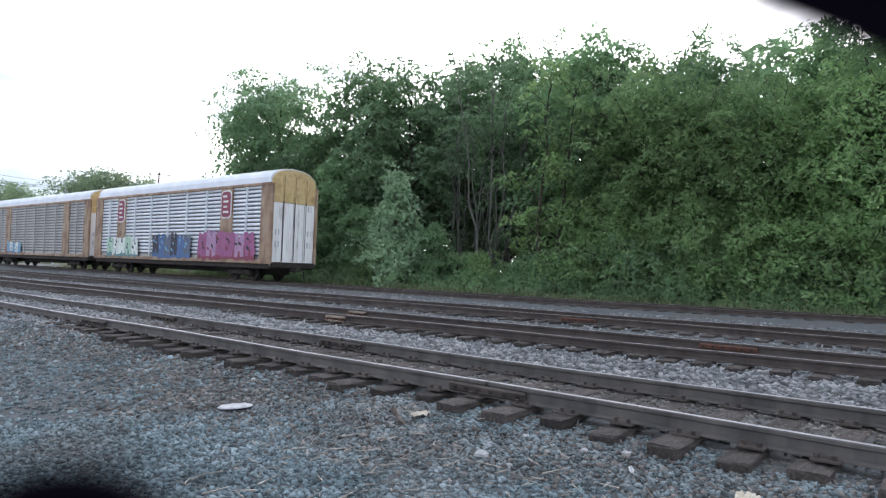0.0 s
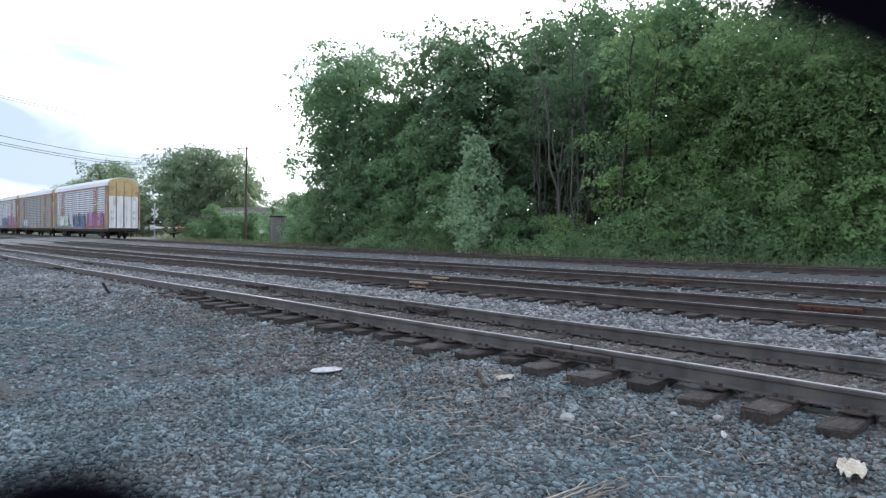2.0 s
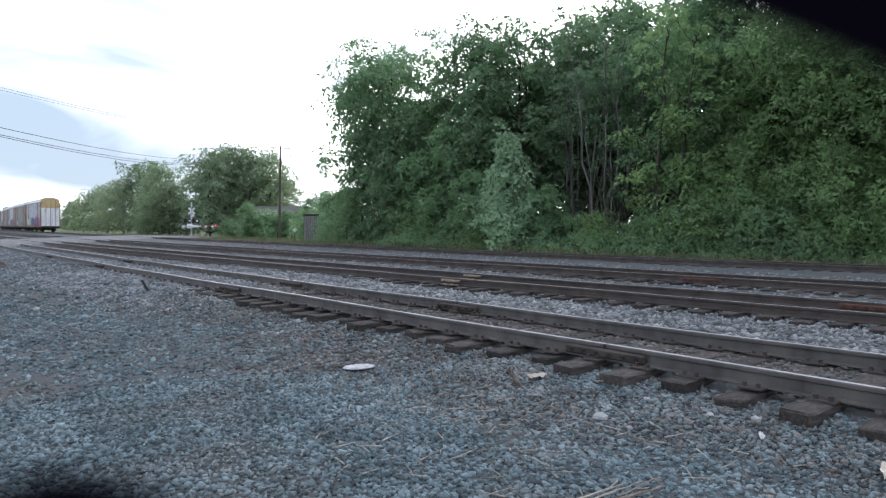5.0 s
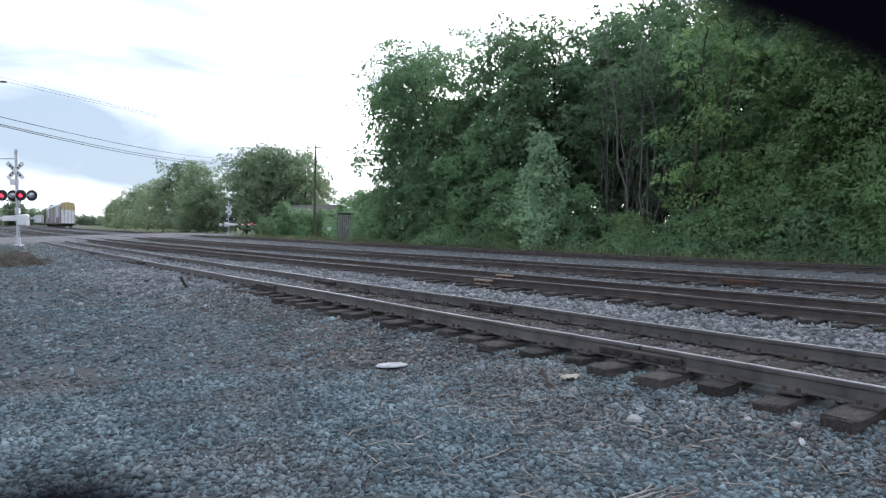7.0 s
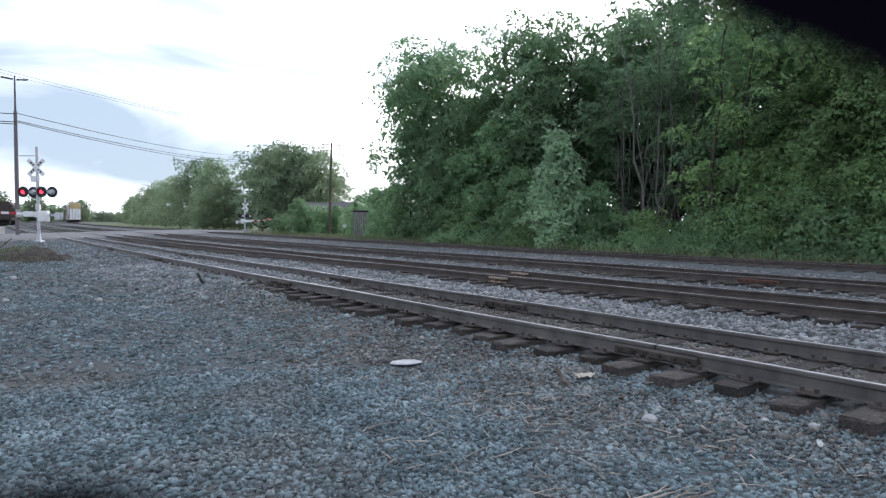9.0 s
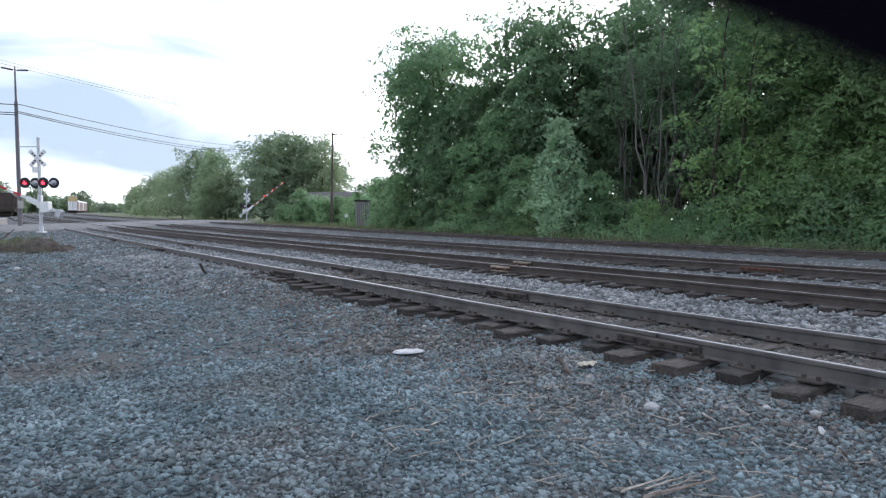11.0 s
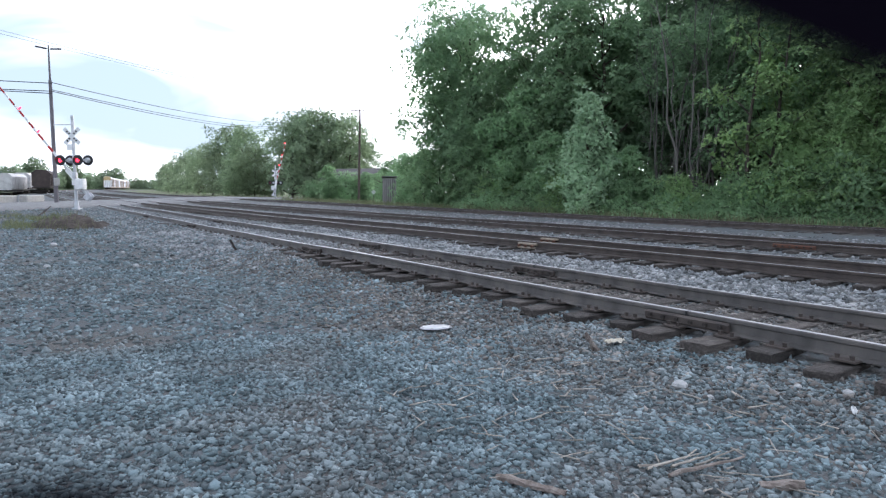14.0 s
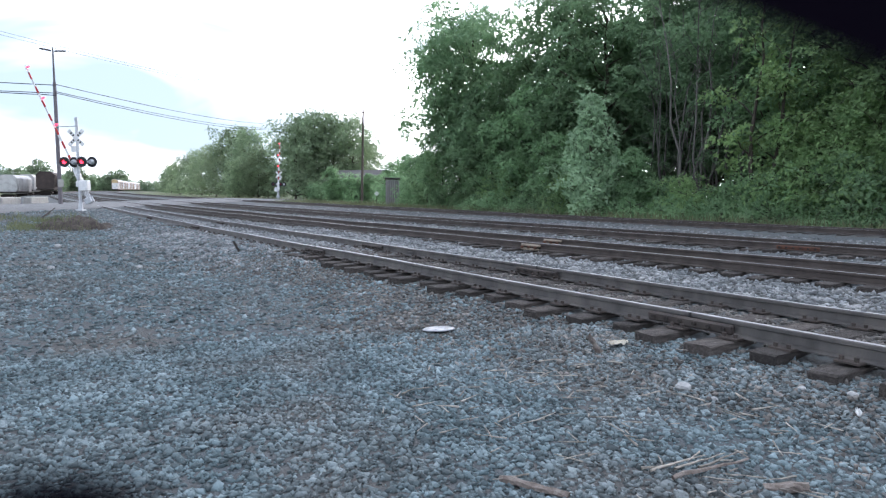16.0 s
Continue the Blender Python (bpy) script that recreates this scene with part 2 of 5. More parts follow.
def cyl(bm, p0, p1, r0, r1=None, seg=10, caps=True):
    p0, p1 = Vector(p0), Vector(p1)
    d = p1 - p0
    m = Matrix.Translation((p0 + p1) / 2) @ d.to_track_quat('Z', 'Y').to_matrix().to_4x4()
    bmesh.ops.create_cone(bm, cap_ends=caps, segments=seg, radius1=r0, radius2=r0 if r1 is None else r1, depth=d.length, matrix=m)
    return bm


def new_bm():
    return bmesh.new()


def raw_mesh(name, verts, faces):
    me = bpy.data.meshes.new(name)
    me.from_pydata(verts, [], faces)
    me.update()
    return me


def quads_mesh(name, co, per):
    """A mesh of loose polygons: co is (n * per, 3)."""
    me = bpy.data.meshes.new(name)
    nv = len(co)
    nf = nv // per
    me.vertices.add(nv)
    me.vertices.foreach_set("co", np.asarray(co, np.float32).ravel())
    me.loops.add(nv)
    me.loops.foreach_set("vertex_index", np.arange(nv, dtype=np.int32))
    me.polygons.add(nf)
    me.polygons.foreach_set("loop_start", np.arange(0, nv, per, dtype=np.int32))
    me.update(calc_edges=True)
    return me


# ---- the lie of the tracks ----
def bend(y, y0, a):
    return a * max(0.0, y - y0) ** 2


# centre line x at y, and rail-top height, track by track
def sweep(y):
    """How far the lines have swung to the right at y: a short easing, a straight, then the long curve."""
    e = 0.00081 * min(max(0.0, y - 8.0), 37.0) ** 2 + 0.06 * max(0.0, y - 45.0)
    return e + bend(y, 62, 0.0003)


def near_line(y):
    e = 0.040 * min(y, 33.0) + 0.0006 * min(max(0.0, y - 4.0), 29.0) ** 2 + 0.068 * max(0.0, y - 33.0)
    return 6.30 + e + bend(y, 62, 0.0003)


TRACKS = [
    (near_line, 0.0),
    (lambda y: 11.05 + sweep(y), 0.06),
    (lambda y: 15.6 + sweep(y), 0.10),
    (lambda y: 21.3 + 0.06 * y + 0.006 * max(0.0, 22.0 - max(y, -5.0)) ** 2 + bend(y, 62, 0.0003), 0.16),
]
TIE_TOP = -0.152
ROAD_P, ROAD_U = Vector((5.0, 50.0)), Vector((math.sin(radians(40)), math.cos(radians(40))))
ROAD_HALF = 4.6


def road_offset(x, y):
    """Along and across the road that crosses the tracks."""
    dx, dy = x - ROAD_P.x, y - ROAD_P.y
    return dx * ROAD_U.x + dy * ROAD_U.y, dx * ROAD_U.y - dy * ROAD_U.x


def road_z(x):
    return -0.02 + 0.16 * min(1.0, max(0.0, (x - 9.0) / 17.0)) - 0.012 * max(0.0, 6.0 - x) - 0.02 * max(0.0, min(x, 60) - 30.0)


def ground_z(x, y):
    e = x - near_line(y)
    lot = -0.40 + 0.035 * math.sin(x * 0.7 + 1) * math.cos(y * 0.5) - 0.006 * max(0.0, -x - 2)
    lot -= min(1.5, 0.02 * max(0.0, y - 74.0)) * min(1.0, max(0.0, (-e - 5.0) / 8.0))
    k = min(1.0, max(0.0, (y - 11.0) / 3.0))
    bed, edge = -0.183 + 0.035 * k, -0.252 + 0.08 * k
    if e < -3.0:
        z = lot
    elif e < -0.98:
        s = (e + 3.0) / 2.02
        z = lot + (edge - lot) * s * s * (3 - 2 * s)
    elif e < -0.55:
        z = edge + (bed - edge) * (e + 0.98) / 0.43
    else:
        z = bed + 0.012 * min(max(e - 2, 0), 16)
    far = e - 17.6
    if far > 0:
        z = z - min(far, 3.0) * 0.12 + min(max(0.0, far - 4), 12) * 0.05 * (1 if y < 44 else 0)
    along, across = road_offset(x, y)
    s = min(1.0, max(0.0, (ROAD_HALF + 3.0 - abs(across)) / 3.0))
    if s > 0:
        z = z + (road_z(x) - 0.07 - z) * s
    return z


# ---- ground ----
def spread(a, b, fine0, fine1, step):
    """Grid lines: even inside the fine stretch, wider and wider outside."""
    out = list(np.arange(fine0, fine1, step))
    s, v = step, fine1
    while v < b:
        out.append(v)
        s *= 1.18
        v += s
    out.append(b)
    s, v = step, fine0
    low = []
    while v - s > a:
        s *= 1.18
        v -= s
        low.append(v)
    return [a] + low[::-1] + out


def build_ground():
    xs, ys = spread(-700, 1500, -6, 32, 0.5), spread(-600, 2500, -12, 70, 0.7)
    verts = [(x, y, ground_z(x, y)) for y in ys for x in xs]
    n = len(xs)
    faces = [(j * n + i, j * n + i + 1, (j + 1) * n + i + 1, (j + 1) * n + i) for j in range(len(ys) - 1) for i in range(n - 1)]
    me = raw_mesh("ground", verts, faces)
    ob = piece("ground", me, [M_GRAVEL, M_SOIL, M_TURF], None, smooth=True)
    for p in me.polygons:
        c = p.center
        e = c.x - near_line(c.y)
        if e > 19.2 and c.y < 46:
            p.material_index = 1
        elif e > 19.4 or c.x < -30 or (c.y > 66 and e < -6 and abs(road_offset(c.x, c.y)[1]) > 12):
            p.material_index = 2
    return tagged(ob, "blue-grey crushed gravel lot running up to the tracks", "ground", "", "structure")


build_ground()


# ---- track ----
PROFILE = [(-0.070, -0.148), (0.070, -0.148), (0.070, -0.138), (0.012, -0.121), (0.010, -0.046), (0.034, -0.037), (0.035, -0.010), (0.028, 0.0),
           (-0.028, 0.0), (-0.035, -0.010), (-0.034, -0.037), (-0.010, -0.046), (-0.012, -0.121), (-0.070, -0.138)]




def rail_mesh(line, side, top, steel, y0=-40.0, y1=430.0):
    ys, y, s = [], y0, 2.0
    while y < y1:
        ys.append(y)
        y += 1.5 if y < 60 else 6.0
    ys.append(y1)
    verts, faces, k = [], [], len(PROFILE)
    for y in ys:
        dx = (line(y + 0.5) - line(y - 0.5))
        t = Vector((dx, 1, 0)).normalized()
        r = Vector((t.y, -t.x, 0))
        c = Vector((line(y), y, top)) + r * side * 0.755
        # small kinks and dips of an old track
        c.z += 0.006 * math.sin(y * 0.9 + side + top * 40) + 0.004 * math.sin(y * 0.37 + 2 * side)
        c.x += 0.010 * math.sin(y * 0.31 + top * 30)
        for px, pz in PROFILE:
            verts.append(c + r * px + Vector((0, 0, pz)))
    for j in range(len(ys) - 1):
        for i in range(k):
            a, b = j * k + i, j * k + (i + 1) % k
            faces.append((a, b, b + k, a + k))
    me = raw_mesh("rail", verts, faces)
    me.materials.append(steel)
    me.materials.append(M_HEAD)
    for p in me.polygons:
        if p.index % k == 7:
            p.material_index = 1
    return me


TIE_L, TIE_W, TIE_H = 2.34, 0.23, 0.18


def tie_meshes(n=5):
    out = []
    rnd = random.Random(5)
    for i in range(n):
        bm = new_bm()
        box(bm, 0, 0, -TIE_H / 2, TIE_L, TIE_W * rnd.uniform(0.92, 1.06), TIE_H, None, 0.012)
        for v in bm.verts:
            v.co += Vector((rnd.uniform(-0.02, 0.02), rnd.uniform(-0.010, 0.010), rnd.uniform(-0.008, 0.004)))
        me = bpy.data.meshes.new("tie")
        bm.to_mesh(me)
        bm.free()
        me.materials.append(M_TIE)
        out.append(me)
    return out


TIES = tie_meshes()


def heading(line, y):
    return -math.degrees(math.atan(line(y + 0.5) - line(y - 0.5)))


def build_tracks():
    labels = ["near railway track with worn rails on dark weathered ties", "railway track with rust-brown rails in pale ballast",
              "railway track with rust-brown rails and half-buried ties", "far railway track along the edge of the wood"]
    rnd = random.Random(9)
    for k, (line, top) in enumerate(TRACKS):
        tr = empty("railway_track", Matrix(), labels[k], "railway track", "parallel railway tracks", "structure")
        for side in (-1, 1):
            piece("rail", rail_mesh(line, side, top, M_RAILG if k == 0 else M_RAIL), [M_RAIL, M_HEAD], tr)
        y, far = -8.0, []
        near_to = (56.0, 40.0, 24.0, -99.0)[k]
        while y < 120:
            m = pose(line(y) + rnd.uniform(-0.14, 0.10) * (1 if k == 0 else 0.4), y, top + TIE_TOP + rnd.uniform(-0.02, 0.004), rnd.uniform(-1, 1), rnd.uniform(-0.7, 0.7), heading(line, y) + rnd.uniform(-2.2, 2.2))
            if abs(road_offset(line(y), y)[1]) > ROAD_HALF + 0.4:
                if y < near_to:
                    piece("tie", rnd.choice(TIES), M_TIE, tr, "", False, m)
                else:
                    far.append(m)
            y += rnd.uniform(0.46, 0.56)
        if far:
            vs, fs = [], []
            me0 = TIES[0]
            for m in far:
                o = len(vs)
                vs += [m @ v.co for v in me0.vertices]
                fs += [[o + i for i in p.vertices] for p in me0.polygons]
            tagged(piece("tie_row", raw_mesh("tie_row", vs, fs), M_TIE, tr), kind="stuff")


build_tracks()


# ---- stones ----
OCTA_V = np.array([(1, 0, 0), (-1, 0, 0), (0, 1, 0), (0, -1, 0), (0, 0, 1), (0, 0, -1)], float)
OCTA_F = np.array([(0, 2, 4), (2, 1, 4), (1, 3, 4), (3, 0, 4), (2, 0, 5), (1, 2, 5), (3, 1, 5), (0, 3, 5)])


def scatter_stones(name, pts, sizes, material, label, rng):
    """Angular broken stones, each a small uneven octahedron half sunk in the bed."""
    n = len(pts)
    v = OCTA_V[None] * (1 + rng.uniform(-0.38, 0.38, (n, 6, 1))) + rng.uniform(-0.3, 0.3, (n, 6, 3))
    v *= sizes[:, None, None] * rng.uniform(0.6, 1.35, (n, 1, 3)) * np.array((1, 1, 0.85))
    a = rng.uniform(0, 2 * np.pi, n)
    b = rng.uniform(-0.8, 0.8, n)
    ca, sa, cb, sb = np.cos(a), np.sin(a), np.cos(b), np.sin(b)
    x = v[..., 0] * ca[:, None] - v[..., 1] * sa[:, None]
    y = v[..., 0] * sa[:, None] + v[..., 1] * ca[:, None]
    z = v[..., 2]
    y, z = y * cb[:, None] - z * sb[:, None], y * sb[:, None] + z * cb[:, None]
    co = np.stack([x, y, z * 0.8], -1) + pts[:, None]
    f = (OCTA_F[None] + 6 * np.arange(n)[:, None, None]).reshape(-1, 3)
    me = bpy.data.meshes.new(name)
    me.vertices.add(n * 6)
    me.vertices.foreach_set("co", co.astype(np.float32).ravel())
    me.loops.add(len(f) * 3)
    me.loops.foreach_set("vertex_index", f.astype(np.int32).ravel())
    me.polygons.add(len(f))
    me.polygons.foreach_set("loop_start", np.arange(0, len(f) * 3, 3, dtype=np.int32))
    me.update(calc_edges=True)
    return tagged(piece(name, me, material), label, "gravel", "", "stuff")


def build_stones():
    rng = np.random.default_rng(4)

    def area(n, x0, x1, y0, y1, keep):
        p = np.stack([rng.uniform(x0, x1, n), rng.uniform(y0, y1, n)], -1)
        return p[[keep(x, y) for x, y in p]]

    def lot_keep(lo, hi):
        def keep(x, y):
            t1 = TRACKS[0][0](y)
            return lo <= math.hypot(x, y) < hi and x < t1 - 0.85 and x > y * 0.02 - 0.3
        return keep
    sets = [area(76000, 0, 7, -0.5, 7.5, lot_keep(2.6, 7.0)), area(28000, 0, 8, 0, 16, lot_keep(6.8, 15)), area(10000, 0, 8, 10, 44, lot_keep(14.5, 45))]
    sets.append(area(20000, -9, 8, -9, 9, lambda x, y: (math.hypot(x, y) < 2.7 or y < -0.3 + rng.uniform(-0.4, 0.4) or x < y * 0.02 - 0.2 + rng.uniform(-0.4, 0.4)) and x < near_line(y) - 1.0))
    sz = [(0.011, 0.027), (0.015, 0.036), (0.028, 0.055), (0.012, 0.03)]
    pts = np.concatenate(sets)
    sizes = np.concatenate([rng.uniform(a, b, len(s)) * rng.choice([1, 1, 1, 1.3], len(s)) for s, (a, b) in zip(sets, sz)])
    z = np.array([ground_z(x, y) for x, y in pts])
    scatter_stones("gravel", np.column_stack([pts, z + sizes * 0.15]), sizes, M_STONE, "loose blue-grey crushed stones of the gravel lot", rng)
    # stones of a browner, mixed kind along the tie ends and inside the near track
    def shoulder(x, y):
        e = x - near_line(y)
        return -2.6 + 0.5 * math.sin(y * 0.8) + rng.uniform(-0.5, 0.5) < e < 1.2 and y < 15 + rng.uniform(-2, 8) and not (abs(abs(e) - 0.755) < 0.09)
    d = np.concatenate([area(34000, 2.5, 9, -1, 14, shoulder), area(14000, 4, 10, 12, 40, shoulder)])
    sizes = rng.uniform(0.014, 0.036, len(d))
    z = np.array([ground_z(x, y) for x, y in d])
    scatter_stones("mixed_stones", np.column_stack([d, z + sizes * 0.12]), sizes, M_DIRTY, "brown dusty mixed stones along the tie ends", rng)
    # ballast in and between the tracks
    def bed_keep(x, y):
        return (x > TRACKS[0][0](y) + 0.9 or (y > 11 + rng.uniform(0, 4) and x > TRACKS[0][0](y) - 2.9 + rng.uniform(-0.6, 0.6))) and math.hypot(x, y) > 4
    b = np.concatenate([area(30000, 4.2, 11, 0, 22, bed_keep), area(11000, 8, 20, 0, 30, bed_keep), area(7000, 5.5, 24, 15, 52, bed_keep), area(18000, 3.0, 9, 10, 46, bed_keep)])
    sizes = rng.uniform(0.022, 0.052, len(b))
    z = np.array([ground_z(x, y) for x, y in b])
    scatter_stones("ballast", np.column_stack([b, z + sizes * 0.1]), sizes, M_PALE, "pale grey track ballast of broken stone", rng)


build_stones()


# ---- trees ----
def spray_cloud(centres, normals, radii, counts, size, rng):
    """Flat drooping sprays of small pointed leaves, each leaf one triangle."""
    out = []
    for c, nrm, r, k in zip(centres, normals, radii, counts):
        nrm = np.asarray(nrm) / np.linalg.norm(nrm)
        t1 = np.cross(nrm, (0.31, 0.77, 0.55))
        t1 /= np.linalg.norm(t1)
        t2 = np.cross(nrm, t1)
        a = rng.uniform(0, 2 * np.pi, k)
        q = np.sqrt(rng.uniform(0.02, 1.0, k)) * (1 + 0.25 * np.sin(3 * a + rng.uniform(0, 6)))
        rad = np.cos(a)[:, None] * t1 + np.sin(a)[:, None] * t2
        p = np.asarray(c) + rad * (q * r)[:, None] + nrm * (rng.normal(0, 0.13, k) * r - 0.30 * q * q * r)[:, None]
        u = rad * 0.8 + rng.normal(size=(k, 3)) * 0.55 + (0, 0, -0.25)
        u /= np.linalg.norm(u, axis=1)[:, None]
        w = np.cross(nrm + rng.normal(size=(k, 3)) * 0.36, u)
        w /= np.linalg.norm(w, axis=1)[:, None] + 1e-9
        z = size * rng.uniform(0.6, 1.35, k)[:, None]
        out.append(np.stack([p + w * z * 0.36, p + u * z * 1.15, p - w * z * 0.36 + u * z * 0.1], 1).reshape(-1, 3))
    return np.concatenate(out)


def branch(bm, p0, p1, r0, r1, rnd, bits=4, seg=6, jit=0.045):
    """A bent, tapering limb."""
    p0, p1 = Vector(p0), Vector(p1)
    pts = [p0.lerp(p1, i / bits) for i in range(bits + 1)]
    length = (p1 - p0).length
    for i in range(1, bits):
        pts[i] += Vector((rnd.uniform(-1, 1), rnd.uniform(-1, 1), rnd.uniform(-0.4, 0.8))) * length * jit
    rings = []
    for i, p in enumerate(pts):
        d = (pts[min(i + 1, bits)] - pts[max(i - 1, 0)]).normalized()
        q = d.to_track_quat('Z', 'Y').to_matrix()
        r = r0 + (r1 - r0) * i / bits
        rings.append([bm.verts.new(p + q @ Vector((math.cos(a) * r, math.sin(a) * r, 0))) for a in [2 * math.pi * j / seg for j in range(seg)]])
    for a, b in zip(rings, rings[1:]):
        for j in range(seg):
            bm.faces.new((a[j], a[(j + 1) % seg], b[(j + 1) % seg], b[j]))


def make_tree(seed, h, w, base, boughs, sprays, per, size, leafm, label, name="tree", category="tree", spread=0.12, sr=0.075, shape="round", thick=1.0, up=0.75):
    """h high, w wide, its crown beginning at base metres: boughs from a bent trunk, each with flat sprays of leaves."""
    rnd, rng = random.Random(seed), np.random.default_rng(seed)
    t = empty(name, Matrix(), label, category)
    bm = new_bm()
    r = (0.015 * h + 0.03) * thick
    lean = Vector((rnd.uniform(-0.04, 0.04) * h, rnd.uniform(-0.04, 0.04) * h, h * 0.85))
    branch(bm, (0, 0, -0.5), lean, r, r * 0.2, rnd, 7, 7, 0.012)
    cs, ns, rs, ks = [], [], [], []
    for i in range(boughs):
        f = ((i + 0.6) / boughs) ** 0.9
        z = base + (h - base) * f
        if shape == "cone":
            env = (1 - f) ** 0.95
        elif shape == "vase":
            env = 0.50 + 0.5 * math.sin(math.pi * min(1.0, 0.15 + 0.75 * f))
            env *= 1.0 if f < 0.8 else 1.0 - 1.6 * (f - 0.8)
        else:
            env = math.sin(math.pi * min(1, 0.2 + 0.76 * f ** 0.9)) ** 0.65
        a = i * 2.4 + rnd.uniform(-0.5, 0.5)
        d = w / 2 * env * rnd.uniform(0.70, 1.05)
        tip = Vector((math.cos(a) * d, math.sin(a) * d, z + rnd.uniform(-0.02, 0.03) * h)) + Vector((lean.x, lean.y, 0)) * f
        z0 = max(base * 0.55, z - d * (0.9 if shape == "vase" else 0.35) - 0.05 * h)
        root = Vector((0, 0, 0)).lerp(lean, min(0.97, max(0.05, z0 / (h * 0.85))))
        branch(bm, root, tip, max(0.018, r * 0.42 * (1 - 0.65 * f)), 0.010, rnd, 5, 4)
        n = max(3, int(sprays * (0.30 + 0.95 * env) * rnd.uniform(0.8, 1.2)))
        for k in range(n):
            g = rnd.uniform(0.42, 1.04) if k else 1.0
            o = Vector([min(1.5, max(-1.5, rnd.gauss(0, 1))) for _ in range(3)]) * w * spread * (0.5 + 0.5 * g)
            o.z *= 0.7
            c = root.lerp(tip, g) + o
            if c.z < base * 0.7 or c.z > h * 1.02:
                continue
            out = Vector((c.x - lean.x * f, c.y - lean.y * f, 0))
            out = out.normalized() if out.length > 0.01 else Vector((1, 0, 0))
            q = rnd.uniform(0.6, 1.3)
            cs.append(c)
            ns.append(Vector((0, 0, up)) + out * 0.5 + Vector((rnd.gauss(0, 1), rnd.gauss(0, 1), rnd.gauss(0, 1))) * 0.28)
            rs.append(w * sr * q)
            ks.append(max(8, int(per * q * q)))
            if k % 4 == 0:
                branch(bm, root.lerp(tip, min(1, g * 0.85)), c, 0.014, 0.006, rnd, 2, 3)
    part("trunk", bm, M_BARK, t, "grey-brown trunk with bare limbs", True)
    piece("crown", quads_mesh("crown", spray_cloud(cs, ns, rs, ks, size, rng), 3), leafm, t)
    return t


def make_thicket(seed, h, label):
    """Thin grey stems fanning up from one stool, with bare side twigs and a little foliage high up."""
    rnd, rng = random.Random(seed), np.random.default_rng(seed)
    t = empty("tree", Matrix(), label, "tree")
    bm = new_bm()
    cs, ns, rs, ks = [], [], [], []
    for i in range(7):
        a = i * 0.9 + rnd.uniform(-0.3, 0.3)
        out = rnd.uniform(0.06, 0.24) * h
        top = Vector((math.cos(a) * out, math.sin(a) * out, h * rnd.uniform(0.75, 1.0)))
        foot = Vector((math.cos(a) * 0.35, math.sin(a) * 0.35, -0.3))
        branch(bm, foot, top, rnd.uniform(0.045, 0.085), 0.015, rnd, 7, 6, 0.022)
        for k in range(16):
            g = rnd.uniform(0.2, 0.95)
            p = foot.lerp(top, g)
            e = p + Vector((rnd.uniform(-1, 1), rnd.uniform(-1, 1), rnd.uniform(0.3, 1.4))) * rnd.uniform(0.4, 1.3)
            branch(bm, p, e, 0.020, 0.006, rnd, 3, 3)
            if g > 0.55 or k % 5 == 0:
                cs.append(e), ns.append(Vector((rnd.gauss(0, 0.4), rnd.gauss(0, 0.4), 1))), rs.append(rnd.uniform(0.3, 0.6)), ks.append(26)
    part("trunk", bm, M_BARKG, t, "bare grey stems", True)
    piece("crown", quads_mesh("crown", spray_cloud(cs, ns, rs, ks, 0.22, rng), 3), M_LEAF4, t)
    return t


def place(t, x, y, turn=0.0, s=1.0, dz=0.0, first=[]):
    """The first call moves the tree itself, the next ones copy it."""
    m = pose(x, y, ground_z(x, y) + dz, 0, 0, turn)
    if t not in first:
        first.append(t)
        t.matrix_basis = m
        t.scale = (s, s, s)
        return t
    c = copy_thing(t, m)
    c.scale = (s, s, s)
    return c


def at_az(az, x):
    return x, x / math.tan(radians(az))


